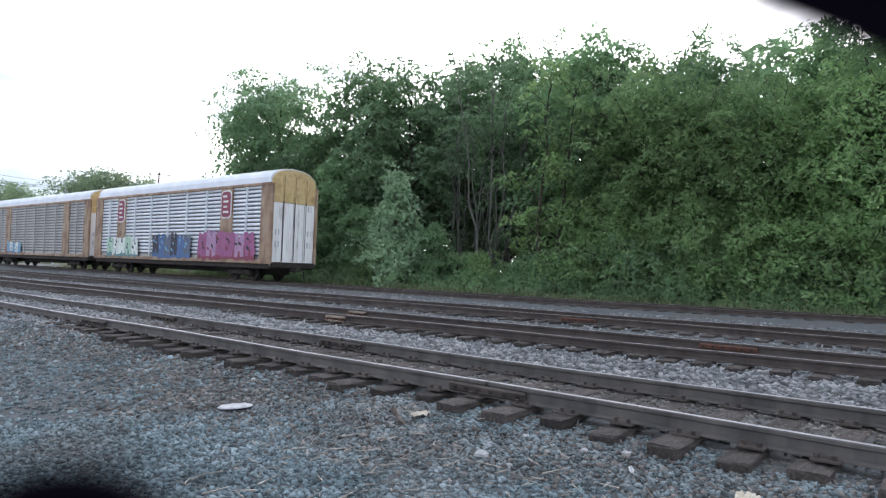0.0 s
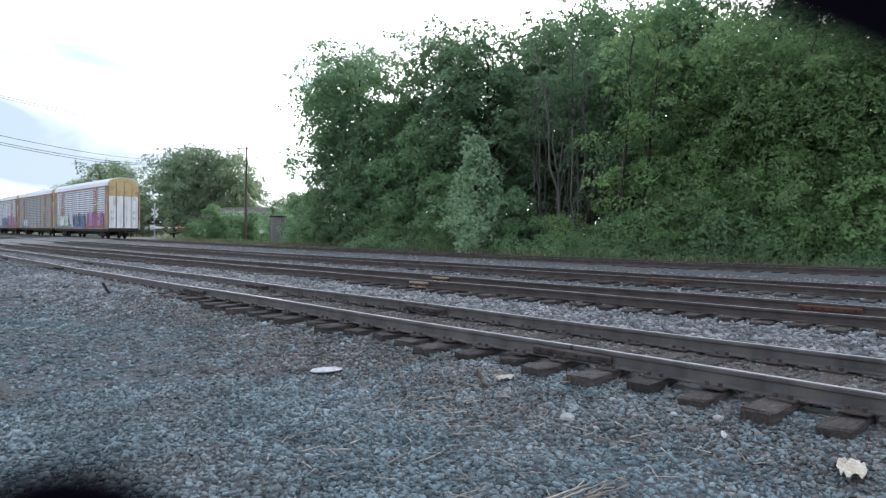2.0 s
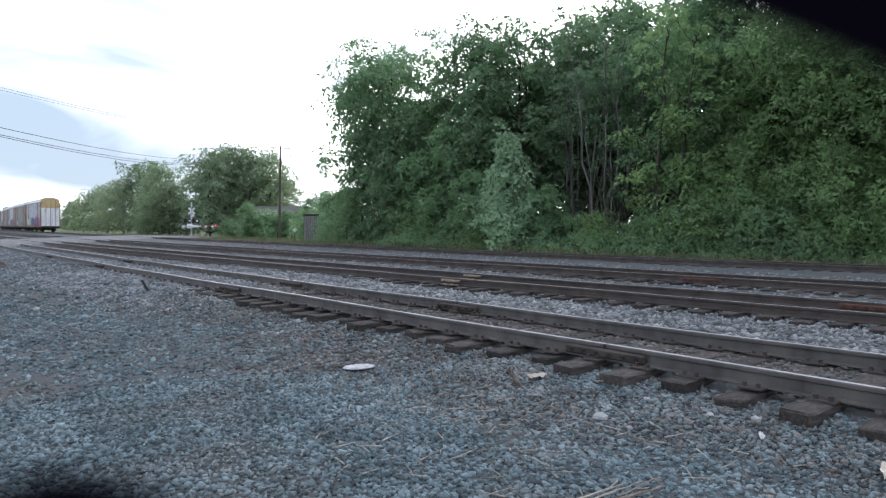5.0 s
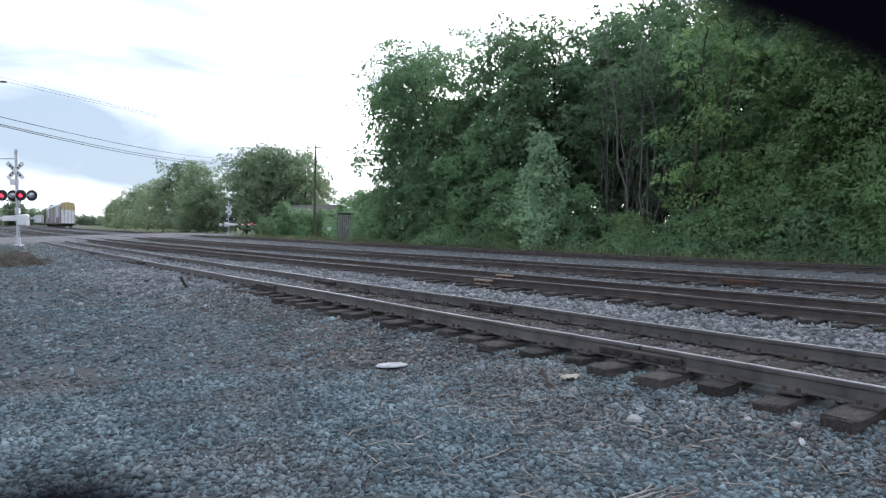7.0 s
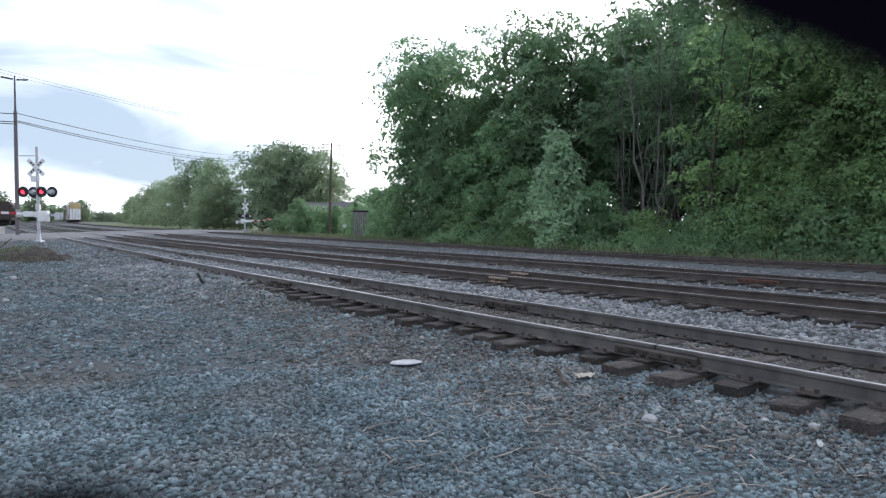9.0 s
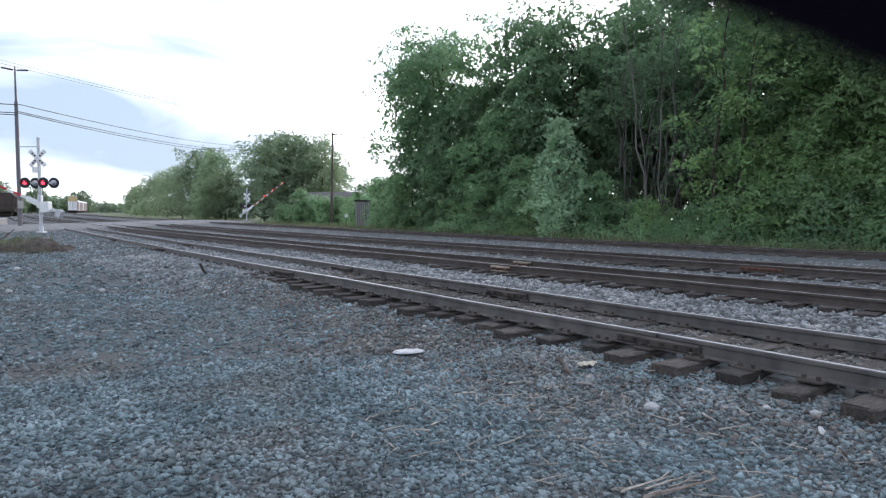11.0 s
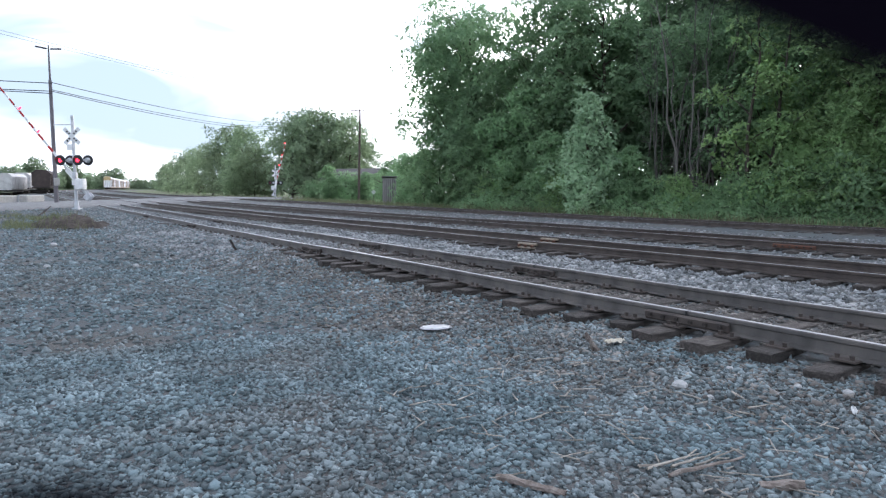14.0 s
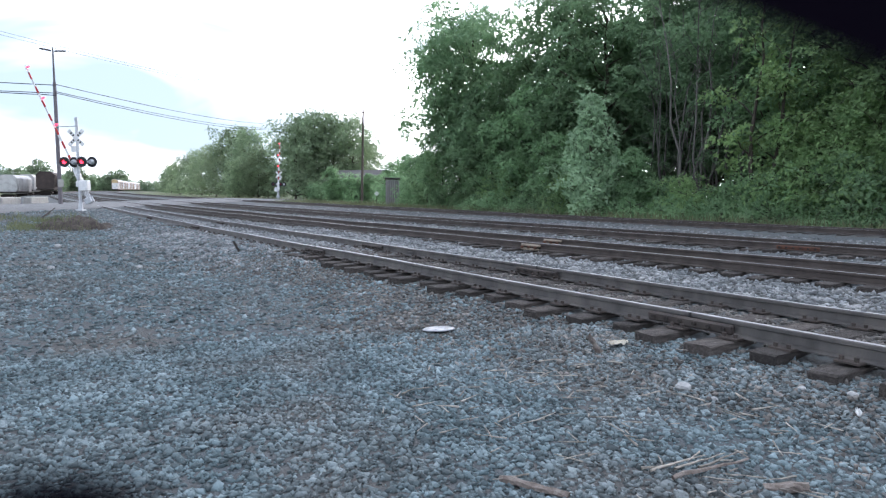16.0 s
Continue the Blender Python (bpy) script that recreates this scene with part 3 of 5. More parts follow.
def build_wood():
    maple = make_tree(11, 14.6, 11.6, 4.6, 24, 30, 46, 0.25, M_LEAF4, "tall broad-leaved tree with gaps of sky in its crown", spread=0.085, sr=0.066, shape="vase", thick=1.25)
    tall = make_tree(12, 14.5, 8.2, 2.6, 30, 17, 42, 0.22, M_LEAF, "tall green tree in the wood's edge beside the tracks")
    dark = make_tree(13, 13.8, 7.8, 3.2, 26, 16, 40, 0.24, M_LEAF4, "tall dark-green tree standing deep in the wood")
    olive = make_tree(14, 11.4, 7.6, 1.8, 28, 18, 42, 0.17, M_LEAF2, "yellow-green tree with layered hanging sprays at the wood's edge", sr=0.085, spread=0.13)
    bare = make_tree(15, 12.8, 4.2, 2.4, 11, 4, 40, 0.20, M_LEAF6, "slender tree with bare stem and sparse bright-green sprays", spread=0.07, sr=0.14, thick=0.55, up=1.3)
    fan = make_thicket(22, 12.0, "clump of thin grey stems fanning up in the wood")
    silver = make_tree(16, 6.7, 5.3, 0.3, 40, 12, 22, 0.20, M_LEAF3, "young pale silvery-green tree in front of the wood", spread=0.055, sr=0.075, shape="cone", thick=0.8, up=0.35)
    young = make_tree(17, 6.2, 3.8, 0.3, 26, 13, 28, 0.18, M_LEAF, "young green tree growing low at the wood's edge", sr=0.09)
    back = make_tree(23, 13.8, 8.4, 0.3, 28, 12, 18, 0.46, M_LEAF4, "tall dark-green tree standing deep in the wood", sr=0.10)
    bush = make_tree(18, 3.0, 4.4, 0.1, 22, 12, 24, 0.15, M_LEAF, "dense green bush along the tracks", "bush", "bush", sr=0.085)
    bush2 = make_tree(19, 3.6, 4.8, 0.1, 24, 12, 24, 0.15, M_LEAF2, "dense yellow-green bush on the bank beside the tracks", "bush", "bush", sr=0.085)
    bank = make_tree(24, 5.4, 6.6, 0.2, 30, 15, 30, 0.15, M_LEAF2, "large rounded green bush on the bank beside the tracks", "bush", "bush", sr=0.075)
    low = make_tree(20, 1.5, 3.0, 0.05, 14, 6, 18, 0.14, M_LEAF, "low tangle of green weeds and brambles", "bush", "bush", sr=0.10)
    rnd = random.Random(21)
    # (kind, azimuth from the lot, distance of its row, size)
    for t, az, x, s in [
            (maple, 39.4, 31.5, 1.0), (young, 38.7, 30.2, 0.95), (young, 42.0, 30.6, 1.05), (young, 35.6, 30.6, 0.75), (tall, 46.6, 33.0, 1.03), (young, 44.2, 30.6, 1.35), (dark, 50.5, 33.0, 1.03), (dark, 54.8, 37.0, 1.1), (tall, 58.8, 38.0, 1.12),
            (fan, 55.6, 32.0, 1.0), (fan, 57.4, 31.0, 1.05), (fan, 59.6, 33.0, 1.0),
            (dark, 62.5, 36.5, 1.05), (tall, 65.5, 34.0, 0.98), (dark, 69.0, 35.0, 0.97), (olive, 69.6, 31.5, 0.98), (tall, 74.0, 34.5, 0.9), (olive, 75.0, 31.0, 0.88),
            (olive, 80.5, 31.5, 0.88), (tall, 83.0, 34.0, 0.88), (olive, 87.0, 31.0, 0.95), (dark, 92.0, 32.0, 0.9), (tall, 98.0, 33.0, 0.95), (dark, 106.0, 33.0, 0.95), (tall, 116.0, 33.0, 0.95),
            (bare, 61.4, 28.9, 0.98), (bare, 63.0, 29.2, 0.93),
            (silver, 49.2, 27.4, 0.98), (young, 46.4, 28.6, 0.8), (young, 40.6, 29.5, 0.98), (young, 37.0, 29.8, 1.0), (young, 43.2, 29.0, 0.7), (young, 52.6, 28.6, 0.62), (bush2, 47.4, 27.0, 0.62)]:
        px, py = at_az(az, x)
        place(t, px, py, rnd.uniform(0, 360), s)
    for i in range(16):
        az = 48 + i * 4.3
        px, py = at_az(az, rnd.uniform(38.5, 41))
        place(back, px, py, rnd.uniform(0, 360), rnd.uniform(0.9, 1.05))
    for i in range(26):
        az = 40.5 + i * 2.35
        px, py = at_az(az, rnd.uniform(28.4, 29.6))
        place([bush, bush2, bush][i % 3], px, py, rnd.uniform(0, 360), rnd.uniform(0.7, 1.05) * (1.05 if az > 66 else 0.82))
    for i in range(12):
        az = 66.5 + i * 2.7
        px, py = at_az(az, rnd.uniform(29.6, 31))
        place(bank, px, py, rnd.uniform(0, 360), rnd.uniform(0.7, 1.05))
    for i in range(34):
        az = 39 + i * 1.7
        px, py = at_az(az, rnd.uniform(26.6, 27.8))
        place(low, px, py, rnd.uniform(0, 360), rnd.uniform(0.5, 0.9))
    return tall, dark, young, olive, bush


KINDS = build_wood()


# ---- far trees beyond the crossing ----
def build_far_trees():
    rnd = random.Random(31)
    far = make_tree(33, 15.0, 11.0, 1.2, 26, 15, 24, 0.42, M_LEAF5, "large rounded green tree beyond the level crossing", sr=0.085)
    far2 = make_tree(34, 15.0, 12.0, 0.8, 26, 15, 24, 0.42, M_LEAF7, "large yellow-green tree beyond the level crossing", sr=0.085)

    def at(t, az, r, k):
        a = radians(az)
        place(t, r * math.sin(a), r * math.cos(a), rnd.uniform(0, 360), k)

    for t, az, r, k in [
            (far, 24.6, 112, 0.90), (far, 26.2, 116, 1.0), (far, 27.8, 114, 0.98), (far2, 29.3, 112, 0.88), (far, 25.5, 126, 1.0), (far2, 30.2, 122, 0.7), (KINDS[2], 27.6, 84, 0.72),
            (KINDS[4], 29.0, 84, 1.25), (KINDS[2], 30.7, 84, 0.6), (KINDS[4], 30.0, 86, 1.1), (KINDS[2], 31.4, 92, 0.6), (KINDS[4], 26.3, 92, 0.9),
            (far, 20.9, 128, 0.86), (far2, 21.6, 120, 0.58), (far, 19.6, 138, 0.90), (far2, 18.3, 150, 0.74), (far2, 20.0, 122, 0.46), (far2, 17.2, 165, 0.72), (far, 16.3, 185, 0.70),
            (far2, 15.6, 205, 0.66), (far, 15.0, 230, 0.64), (far, 14.6, 255, 0.6), (far, 22.4, 132, 0.50), (far, 23.2, 128, 0.36)]:
        at(t, az, r, k)
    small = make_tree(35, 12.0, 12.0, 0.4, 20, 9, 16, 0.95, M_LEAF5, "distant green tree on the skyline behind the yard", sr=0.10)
    for i in range(30):
        at(small, -6 + i * 0.6, 570 + rnd.uniform(-25, 25), rnd.uniform(0.85, 1.1) * (1.8 if i in (20, 24) else 1.45 if i < 20 else 1.2))
    for i in range(8):
        at(small, 11.8 + i * 0.5, 590, rnd.uniform(0.55, 0.75))


build_far_trees()


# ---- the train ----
# bay backing coloured dark, so the slits between the ribs look shaded
M_SHADOWG = mat("shade_dark_bay_backing", 0.8, 0.1, [(0.10, 0.10, 0.11), (0.17, 0.17, 0.18)], 2.0)
CAR_L, CAR_W, CAR_H = 20.3, 2.8, 5.9


def rib_mesh(m):
    """One pressed slat of a ribbed side, a metre long, to be stretched."""
    pts = [(-0.03, -0.068), (0.016, -0.060), (0.024, 0.0), (0.004, 0.056), (-0.03, 0.068)]
    v = [(x, y, z) for y in (-0.5, 0.5) for x, z in pts]
    n = len(pts)
    me = raw_mesh("rib", v, [(i, i + 1, n + i + 1, n + i) for i in range(n - 1)] + [tuple(range(n)), tuple(range(2 * n - 1, n - 1, -1))])
    me.materials.append(m)
    return me


def rounded(bm, x, y, z, w, h, r, t):
    """An upright plate with rounded corners, facing along x."""
    pts = []
    for cx, cz, a0 in ((w / 2 - r, h / 2 - r, 0), (-w / 2 + r, h / 2 - r, 90), (-w / 2 + r, -h / 2 + r, 180), (w / 2 - r, -h / 2 + r, 270)):
        for k in range(5):
            a = radians(a0 + k * 22.5)
            pts.append((y + cx + r * math.cos(a), z + cz + r * math.sin(a)))
    f = [bm.verts.new((x - t / 2, p, q)) for p, q in pts]
    b = [bm.verts.new((x + t / 2, p, q)) for p, q in pts]
    bm.faces.new(f), bm.faces.new(b)
    for i in range(len(pts)):
        bm.faces.new((f[i], f[(i + 1) % len(pts)], b[(i + 1) % len(pts)], b[i]))
    bmesh.ops.recalc_face_normals(bm, faces=bm.faces[:])
    return bm


def paint(name, rgb):
    lo, hi = tuple(0.75 * c for c in rgb), tuple(min(0.85, 1.15 * c) for c in rgb)
    return mat(name, 0.55, 0, [lo, rgb, hi], 3.0, 0.1, 40)


P_DARK, P_PINK, P_MAUVE, P_CRIMSON = paint("black_spray", (0.02, 0.02, 0.035)), paint("pink_spray", (0.30, 0.085, 0.21)), paint("mauve_spray", (0.38, 0.22, 0.37)), paint("crimson_spray", (0.24, 0.04, 0.08))
P_BLUE, P_SKY, P_SLATE = paint("blue_spray", (0.06, 0.13, 0.30)), paint("sky_blue_spray", (0.16, 0.36, 0.52)), paint("slate_spray", (0.10, 0.12, 0.17))
P_PALE, P_MINT, P_TEAL = paint("white_spray", (0.68, 0.72, 0.68)), paint("mint_spray", (0.40, 0.58, 0.46)), paint("teal_spray", (0.10, 0.22, 0.24))


def outline_shape(pts, x):
    """A thin coat with the given outline, facing along -x."""
    bm = new_bm()
    bm.faces.new([bm.verts.new((x, a, b)) for a, b in pts])
    bmesh.ops.triangulate(bm, faces=bm.faces[:])
    return bm


def letter(rnd, cy, cz, w, h):
    """A fat sprayed letter: a slanted block with bites taken out of it."""
    k = rnd.uniform(-0.18, 0.18) * h
    p = [(-0.5, -0.5), (-0.12, -0.46), (-0.06, -0.22), (0.10, -0.24), (0.14, -0.5), (0.52, -0.45), (0.44, -0.05), (0.54, 0.12), (0.46, 0.5), (0.08, 0.44), (0.0, 0.2), (-0.1, 0.46), (-0.48, 0.48), (-0.42, 0.06)]
    if rnd.random() < 0.5:
        p = [(-a, b) for a, b in p[::-1]]
    if rnd.random() < 0.5:
        p = [(a, -b) for a, b in p[::-1]]
    return [(cy + a * w * rnd.uniform(0.92, 1.12) + k * b, cz + b * h * rnd.uniform(0.9, 1.1)) for a, b in p]


def add_graffiti(car, x, y, z, w, h, n, coats, seed):
    """Sprayed lettering in the manner of the place: dark backing, fat letters, highlights, all too tangled to read."""
    rnd = random.Random(seed)
    m = int(w * 3)
    low = [(y + w * i / m, z + rnd.uniform(-0.05, 0.12)) for i in range(m + 1)]
    high = [(y + w * i / m, z + h * rnd.uniform(0.42, 0.92) * (0.65 if i in (0, m) else 1)) for i in range(m + 1)]
    g = part("graffiti", outline_shape(low + high[::-1], x), coats[0], car, "spray-painted lettering too tangled to read")
    for i in range(n):
        cy, cz, lw, lh = y + w * (i + 0.5) / n, z + h * rnd.uniform(0.44, 0.52), w / n * 0.98, h * rnd.uniform(0.68, 0.84)
        part("paint_shape", outline_shape(letter(rnd, cy, cz, lw, lh), x - 0.006), coats[1 + i % (len(coats) - 2)], g)
        for k in range(3):
            a, b = cy + rnd.uniform(-0.3, 0.3) * lw, cz + rnd.uniform(-0.32, 0.25) * lh
            q, v = rnd.uniform(0.12, 0.3) * lw, rnd.uniform(0.05, 0.11) * h
            part("paint_shape", outline_shape([(a, b), (a + q, b + v * 0.6), (a + q * 0.9, b + v * 1.6), (a - 0.02, b + v)], x - 0.012), coats[-1] if k else coats[0], g)


def build_car(side_m, frame_m, end_m, label, signs=True, graffiti=()):
    """A covered car carrier: frame, corrugated side panels between posts, arched roof, end doors, two bogies."""
    car = empty("autorack_car", Matrix(), label, "freight car", "cars of the freight train")
    hw, floor, eave = CAR_W / 2, 0.92, 4.95
    bm = new_bm()
    box(bm, 0, CAR_L / 2, floor - 0.14, CAR_W - 0.1, CAR_L - 0.5, 0.26, None, 0.03)
    box(bm, 0, CAR_L / 2, floor - 0.4, 0.6, CAR_L - 1.5, 0.28)
    part("underframe", bm, M_STEELD, car)
    bm = new_bm()
    box(bm, 0, CAR_L / 2, (floor + eave) / 2, CAR_W - 0.16, CAR_L - 0.9, eave - floor)
    part("inner_body", bm, M_GALVD, car)
    # sides: posts, sign panels, and between them bays of ribs
    posts = [0.55, 2.35, 4.15, 6.2, 8.3, 10.4, 12.5, 14.6, 16.4, 18.2, CAR_L - 0.55]
    wide = {0: 1.0, 2: 1.15, 8: 1.15, 10: 1.0}
    rib = rib_mesh(side_m)
    for sx in (-1, 1):
        for i, (a, b) in enumerate(zip(posts, posts[1:])):
            y0, y1 = a + wide.get(i, 0.12) / 2, b - wide.get(i + 1, 0.12) / 2
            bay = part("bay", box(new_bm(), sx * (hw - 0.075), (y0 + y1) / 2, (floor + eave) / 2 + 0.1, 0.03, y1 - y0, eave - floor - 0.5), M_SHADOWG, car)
            rows = 17
            for k in range(rows):
                z = floor + 0.50 + k * (eave - floor - 0.66) / (rows - 1)
                piece("rib", rib, side_m, bay, "", False, Matrix.Translation((sx * (hw - 0.04), (y0 + y1) / 2, z)) @ Matrix.Diagonal((sx, y1 - y0, 1, 1)))
        for i, y in enumerate(posts):
            part("post", box(new_bm(), sx * (hw - 0.02), y, (floor + eave) / 2, 0.09, wide.get(i, 0.12), eave - floor, None, 0.015), frame_m if i in wide else side_m, car)
        part("side_sill", box(new_bm(), sx * (hw - 0.01), CAR_L / 2, floor + 0.08, 0.10, CAR_L - 0.5, 0.2, None, 0.02), frame_m, car)
        part("top_rail", box(new_bm(), sx * (hw - 0.01), CAR_L / 2, eave - 0.03, 0.11, CAR_L - 0.5, 0.16, None, 0.02), frame_m, car)
        for i in (2, 8):
            if signs:
                sg = part("sign_plate", rounded(new_bm(), sx * (hw + 0.035), posts[i], eave - 0.95, 0.98, 1.5, 0.28, 0.03), M_WHITE, car, "white-bordered red sign plate")
                part("sign_field", rounded(new_bm(), sx * (hw + 0.058), posts[i], eave - 0.95, 0.84, 1.36, 0.22, 0.02), P_CRIMSON, sg)
                for k, (dy, wd) in enumerate(((0.10, 0.38), (0.0, 0.46), (0.06, 0.34), (-0.02, 0.5))):
                    part("sign_bar", box(new_bm(), sx * (hw + 0.072), posts[i] + dy, eave - 0.52 - 0.28 * k, 0.012, wd, 0.11), M_WHITE, sg)
    for i, (y, w, h, n, coats) in enumerate(graffiti):
        add_graffiti(car, -hw - 0.062, y, floor + 0.1, w, h, n, coats, 60 + i)
    for sx in (-1, 1):
        for y in (0.32, CAR_L - 0.32):
            bm = new_bm()
            for k in range(9):
                cyl(bm, (sx * (hw + 0.03), y - 0.22, floor + 0.1 + k * 0.4), (sx * (hw + 0.03), y + 0.22, floor + 0.1 + k * 0.4), 0.014, None, 6)
            cyl(bm, (sx * (hw + 0.03), y - 0.22, floor - 0.1), (sx * (hw + 0.03), y - 0.22, floor + 3.4), 0.018, None, 6)
            cyl(bm, (sx * (hw + 0.03), y + 0.22, floor - 0.1), (sx * (hw + 0.03), y + 0.22, floor + 3.4), 0.018, None, 6)
            part("ladder", bm, frame_m, car)
    # arched roof
    bm = new_bm()
    prof = [(-hw, eave - 0.08)] + [(-hw * math.cos(a), eave + 0.86 * math.sin(a) ** 0.62) for a in [math.pi * i / 14 for i in range(1, 14)]] + [(hw, eave - 0.08)]
    rows = [[bm.verts.new((x, y, z)) for x, z in prof] for y in (0.32, CAR_L - 0.32)]
    for i in range(len(prof) - 1):
        bm.faces.new((rows[0][i], rows[0][i + 1], rows[1][i + 1], rows[1][i]))
    for r in rows:
        bm.faces.new(r)
    bmesh.ops.recalc_face_normals(bm, faces=bm.faces[:])
    part("roof", bm, M_ROOFT, car)
    # ends: folding doors of upright leaves, a yellow arched head over them
    for end, s in ((0.25, -1), (CAR_L - 0.25, 1)):
        for k in range(4):
            bm = new_bm()
            wx = (CAR_W - 0.12) / 4
            box(bm, -hw + 0.06 + wx * (k + 0.5), end, floor + 1.55, wx - 0.05, 0.10 + 0.03 * (k % 2), 3.1, None, 0.02)
            box(bm, -hw + 0.06 + wx * (k + 0.5), end + s * 0.06, floor + 1.55, 0.10, 0.06, 3.05)
            part("end_door", bm, end_m, car)
        bm = new_bm()
        pts = [(-hw + 0.04, floor + 3.12)] + [(-(hw - 0.04) * math.cos(a), eave - 0.1 + 0.89 * math.sin(a) ** 0.62) for a in [math.pi * i / 14 for i in range(0, 15)]] + [(hw - 0.04, floor + 3.12)]
        f = [bm.verts.new((x, end - s * 0.05, z)) for x, z in pts]
        b = [bm.verts.new((x, end + s * 0.05, z)) for x, z in pts]
        bm.faces.new(f), bm.faces.new(b[::-1])
        for i in range(len(pts)):
            bm.faces.new((f[i], b[i], b[(i + 1) % len(pts)], f[(i + 1) % len(pts)]))
        bmesh.ops.recalc_face_normals(bm, faces=bm.faces[:])
        for k in range(1, 4):
            box(bm, -hw + k * CAR_W / 4, end + s * 0.07, eave - 0.1, 0.06, 0.05, 1.45)
        part("end_arch", bm, M_YELLOW, car, "faded yellow arched end panel")
        for k in range(1, 4):
            part("door_seam", box(new_bm(), -hw + k * CAR_W / 4 + 0.05, end + s * 0.062, floor + 2.3, 0.035, 0.03, 4.3), M_STEELD, car)
        for k, z in ((1, 1.0), (3, 1.0), (1, 1.6), (3, 1.6), (3, 2.9)):
            part("door_plate", box(new_bm(), -hw + (k + 0.0) * CAR_W / 4 + (-0.3 if k == 1 else 0.28), end + s * 0.075, floor + z, 0.24, 0.02, 0.3), M_SILVER, car)
        bm = new_bm()
        box(bm, 0, end + s * 0.12, floor - 0.05, 2.6, 0.25, 0.28, None, 0.02)
        box(bm, 0, end + s * 0.35, floor - 0.25, 0.28, 0.6, 0.28, None, 0.04)
        cyl(bm, (0.5, end + s * 0.35, floor - 0.3), (0.55, end + s * 0.4, floor - 0.75), 0.03)
        part("coupler", bm, M_STEELD, car)
    for yc in (3.2, CAR_L - 3.2):
        bm = new_bm()
        for sx in (-1, 1):
            box(bm, sx * 1.0, yc, 0.45, 0.16, 2.1, 0.26, None, 0.04)
            box(bm, sx * 1.0, yc, 0.55, 0.22, 0.7, 0.5, None, 0.05)
            for dy in (-0.87, 0.87):
                box(bm, sx * 1.02, yc + dy, 0.42, 0.22, 0.34, 0.3, None, 0.04)
        box(bm, 0, yc, 0.5, 2.0, 0.35, 0.3, None, 0.04)
        bogie = part("bogie", bm, M_STEELD, car)
        for dy in (-0.87, 0.87):
            bm = new_bm()
            cyl(bm, (-0.82, yc + dy, 0.42), (-0.68, yc + dy, 0.42), 0.42, None, 20)
            cyl(bm, (0.68, yc + dy, 0.42), (0.82, yc + dy, 0.42), 0.42, None, 20)
            cyl(bm, (-0.7, yc + dy, 0.42), (0.7, yc + dy, 0.42), 0.08, None, 10)
            part("wheelset", bm, M_STEELD, bogie)
    return car


LAST = build_car(M_GALV, M_TAN, M_DOORW, "tall car carrier, galvanized ribbed sides, tan posts, graffiti", True,
                 ((1.4, 5.4, 1.75, 6, (P_CRIMSON, P_PINK, P_MAUVE, P_PINK, P_DARK)), (7.6, 4.4, 1.65, 6, (P_BLUE, P_SLATE, P_BLUE, P_DARK, P_SKY)), (13.9, 4.3, 1.5, 5, (P_TEAL, P_PALE, P_MINT, P_PALE, P_DARK))))
SECOND = build_car(M_GALVD, M_TAN, M_DOORW, "tall car carrier with dull grey ribbed sides and tan posts", False, ((13.0, 3.2, 1.1, 5, (P_BLUE, P_SKY, P_PALE, P_BLUE)),))
CARS = [LAST, SECOND]
for _i in range(6):
    CARS.append(copy_thing(LAST if _i % 2 == 0 else SECOND, Matrix()))


# arc length of the far track, from its point abreast of the lot
def track_table(line, y0=-20.0, y1=900.0, step=1.0):
    ys = np.arange(y0, y1, step)
    xs = np.array([line(y) for y in ys])
    s = np.concatenate([[0], np.cumsum(np.hypot(np.diff(xs), np.diff(ys)))])
    return ys, xs, s


T_Y, T_X, T_S = track_table(TRACKS[3][0])
TRAIN_Y0, TRAIN_V = 26.4, 19.35


def on_track(s):
    y = float(np.interp(s, T_S, T_Y))
    return TRACKS[3][0](y), y


def car_rows(offset):
    s0 = float(np.interp(TRAIN_Y0, T_Y, T_S)) + offset
    rows = []
    for k in range(33):
        t = k * 0.5
        run = TRAIN_V * t + 0.11 * t * t
        a, b = on_track(s0 + run + 3.2), on_track(s0 + run + CAR_L - 3.2)
        d = Vector((b[0] - a[0], b[1] - a[1], 0)).normalized()
        o = Vector((a[0], a[1], 0)) - d * 3.2
        rows.append((t, pose(o.x, o.y, TRACKS[3][1], 0, 0, -math.degrees(math.atan2(d.x, d.y)))))
    return rows


# ---- the road over the tracks ----
def build_road():
    verts, faces = [], []
    ss = [-90, -60, -40, -25, -15, -8, -4] + [0.9 * i for i in range(0, 62)] + [60, 75, 100, 140]
    for s in ss:
        for c in (-ROAD_HALF - 0.25, -ROAD_HALF, 0, ROAD_HALF, ROAD_HALF + 0.25):
            p = ROAD_P + ROAD_U * s + Vector((ROAD_U.y, -ROAD_U.x)) * c
            verts.append((p.x, p.y, road_z(p.x) - (0.14 if abs(c) > ROAD_HALF else 0) + (0.03 if c == 0 else 0)))
    for i in range(len(ss) - 1):
        for k in range(4):
            a = i * 5 + k
            faces.append((a, a + 1, a + 6, a + 5))
    me = raw_mesh("road", verts, faces)
    return tagged(piece("road", me, M_ASPH, None, "", True), "worn grey asphalt road crossing the tracks on a skew", "road", "", "structure")


build_road()


# ---- crossing signals ----
def disc(bm, x, y, z, r, t):
    return cyl(bm, (x, y - t / 2, z), (x, y + t / 2, z), r, None, 18)


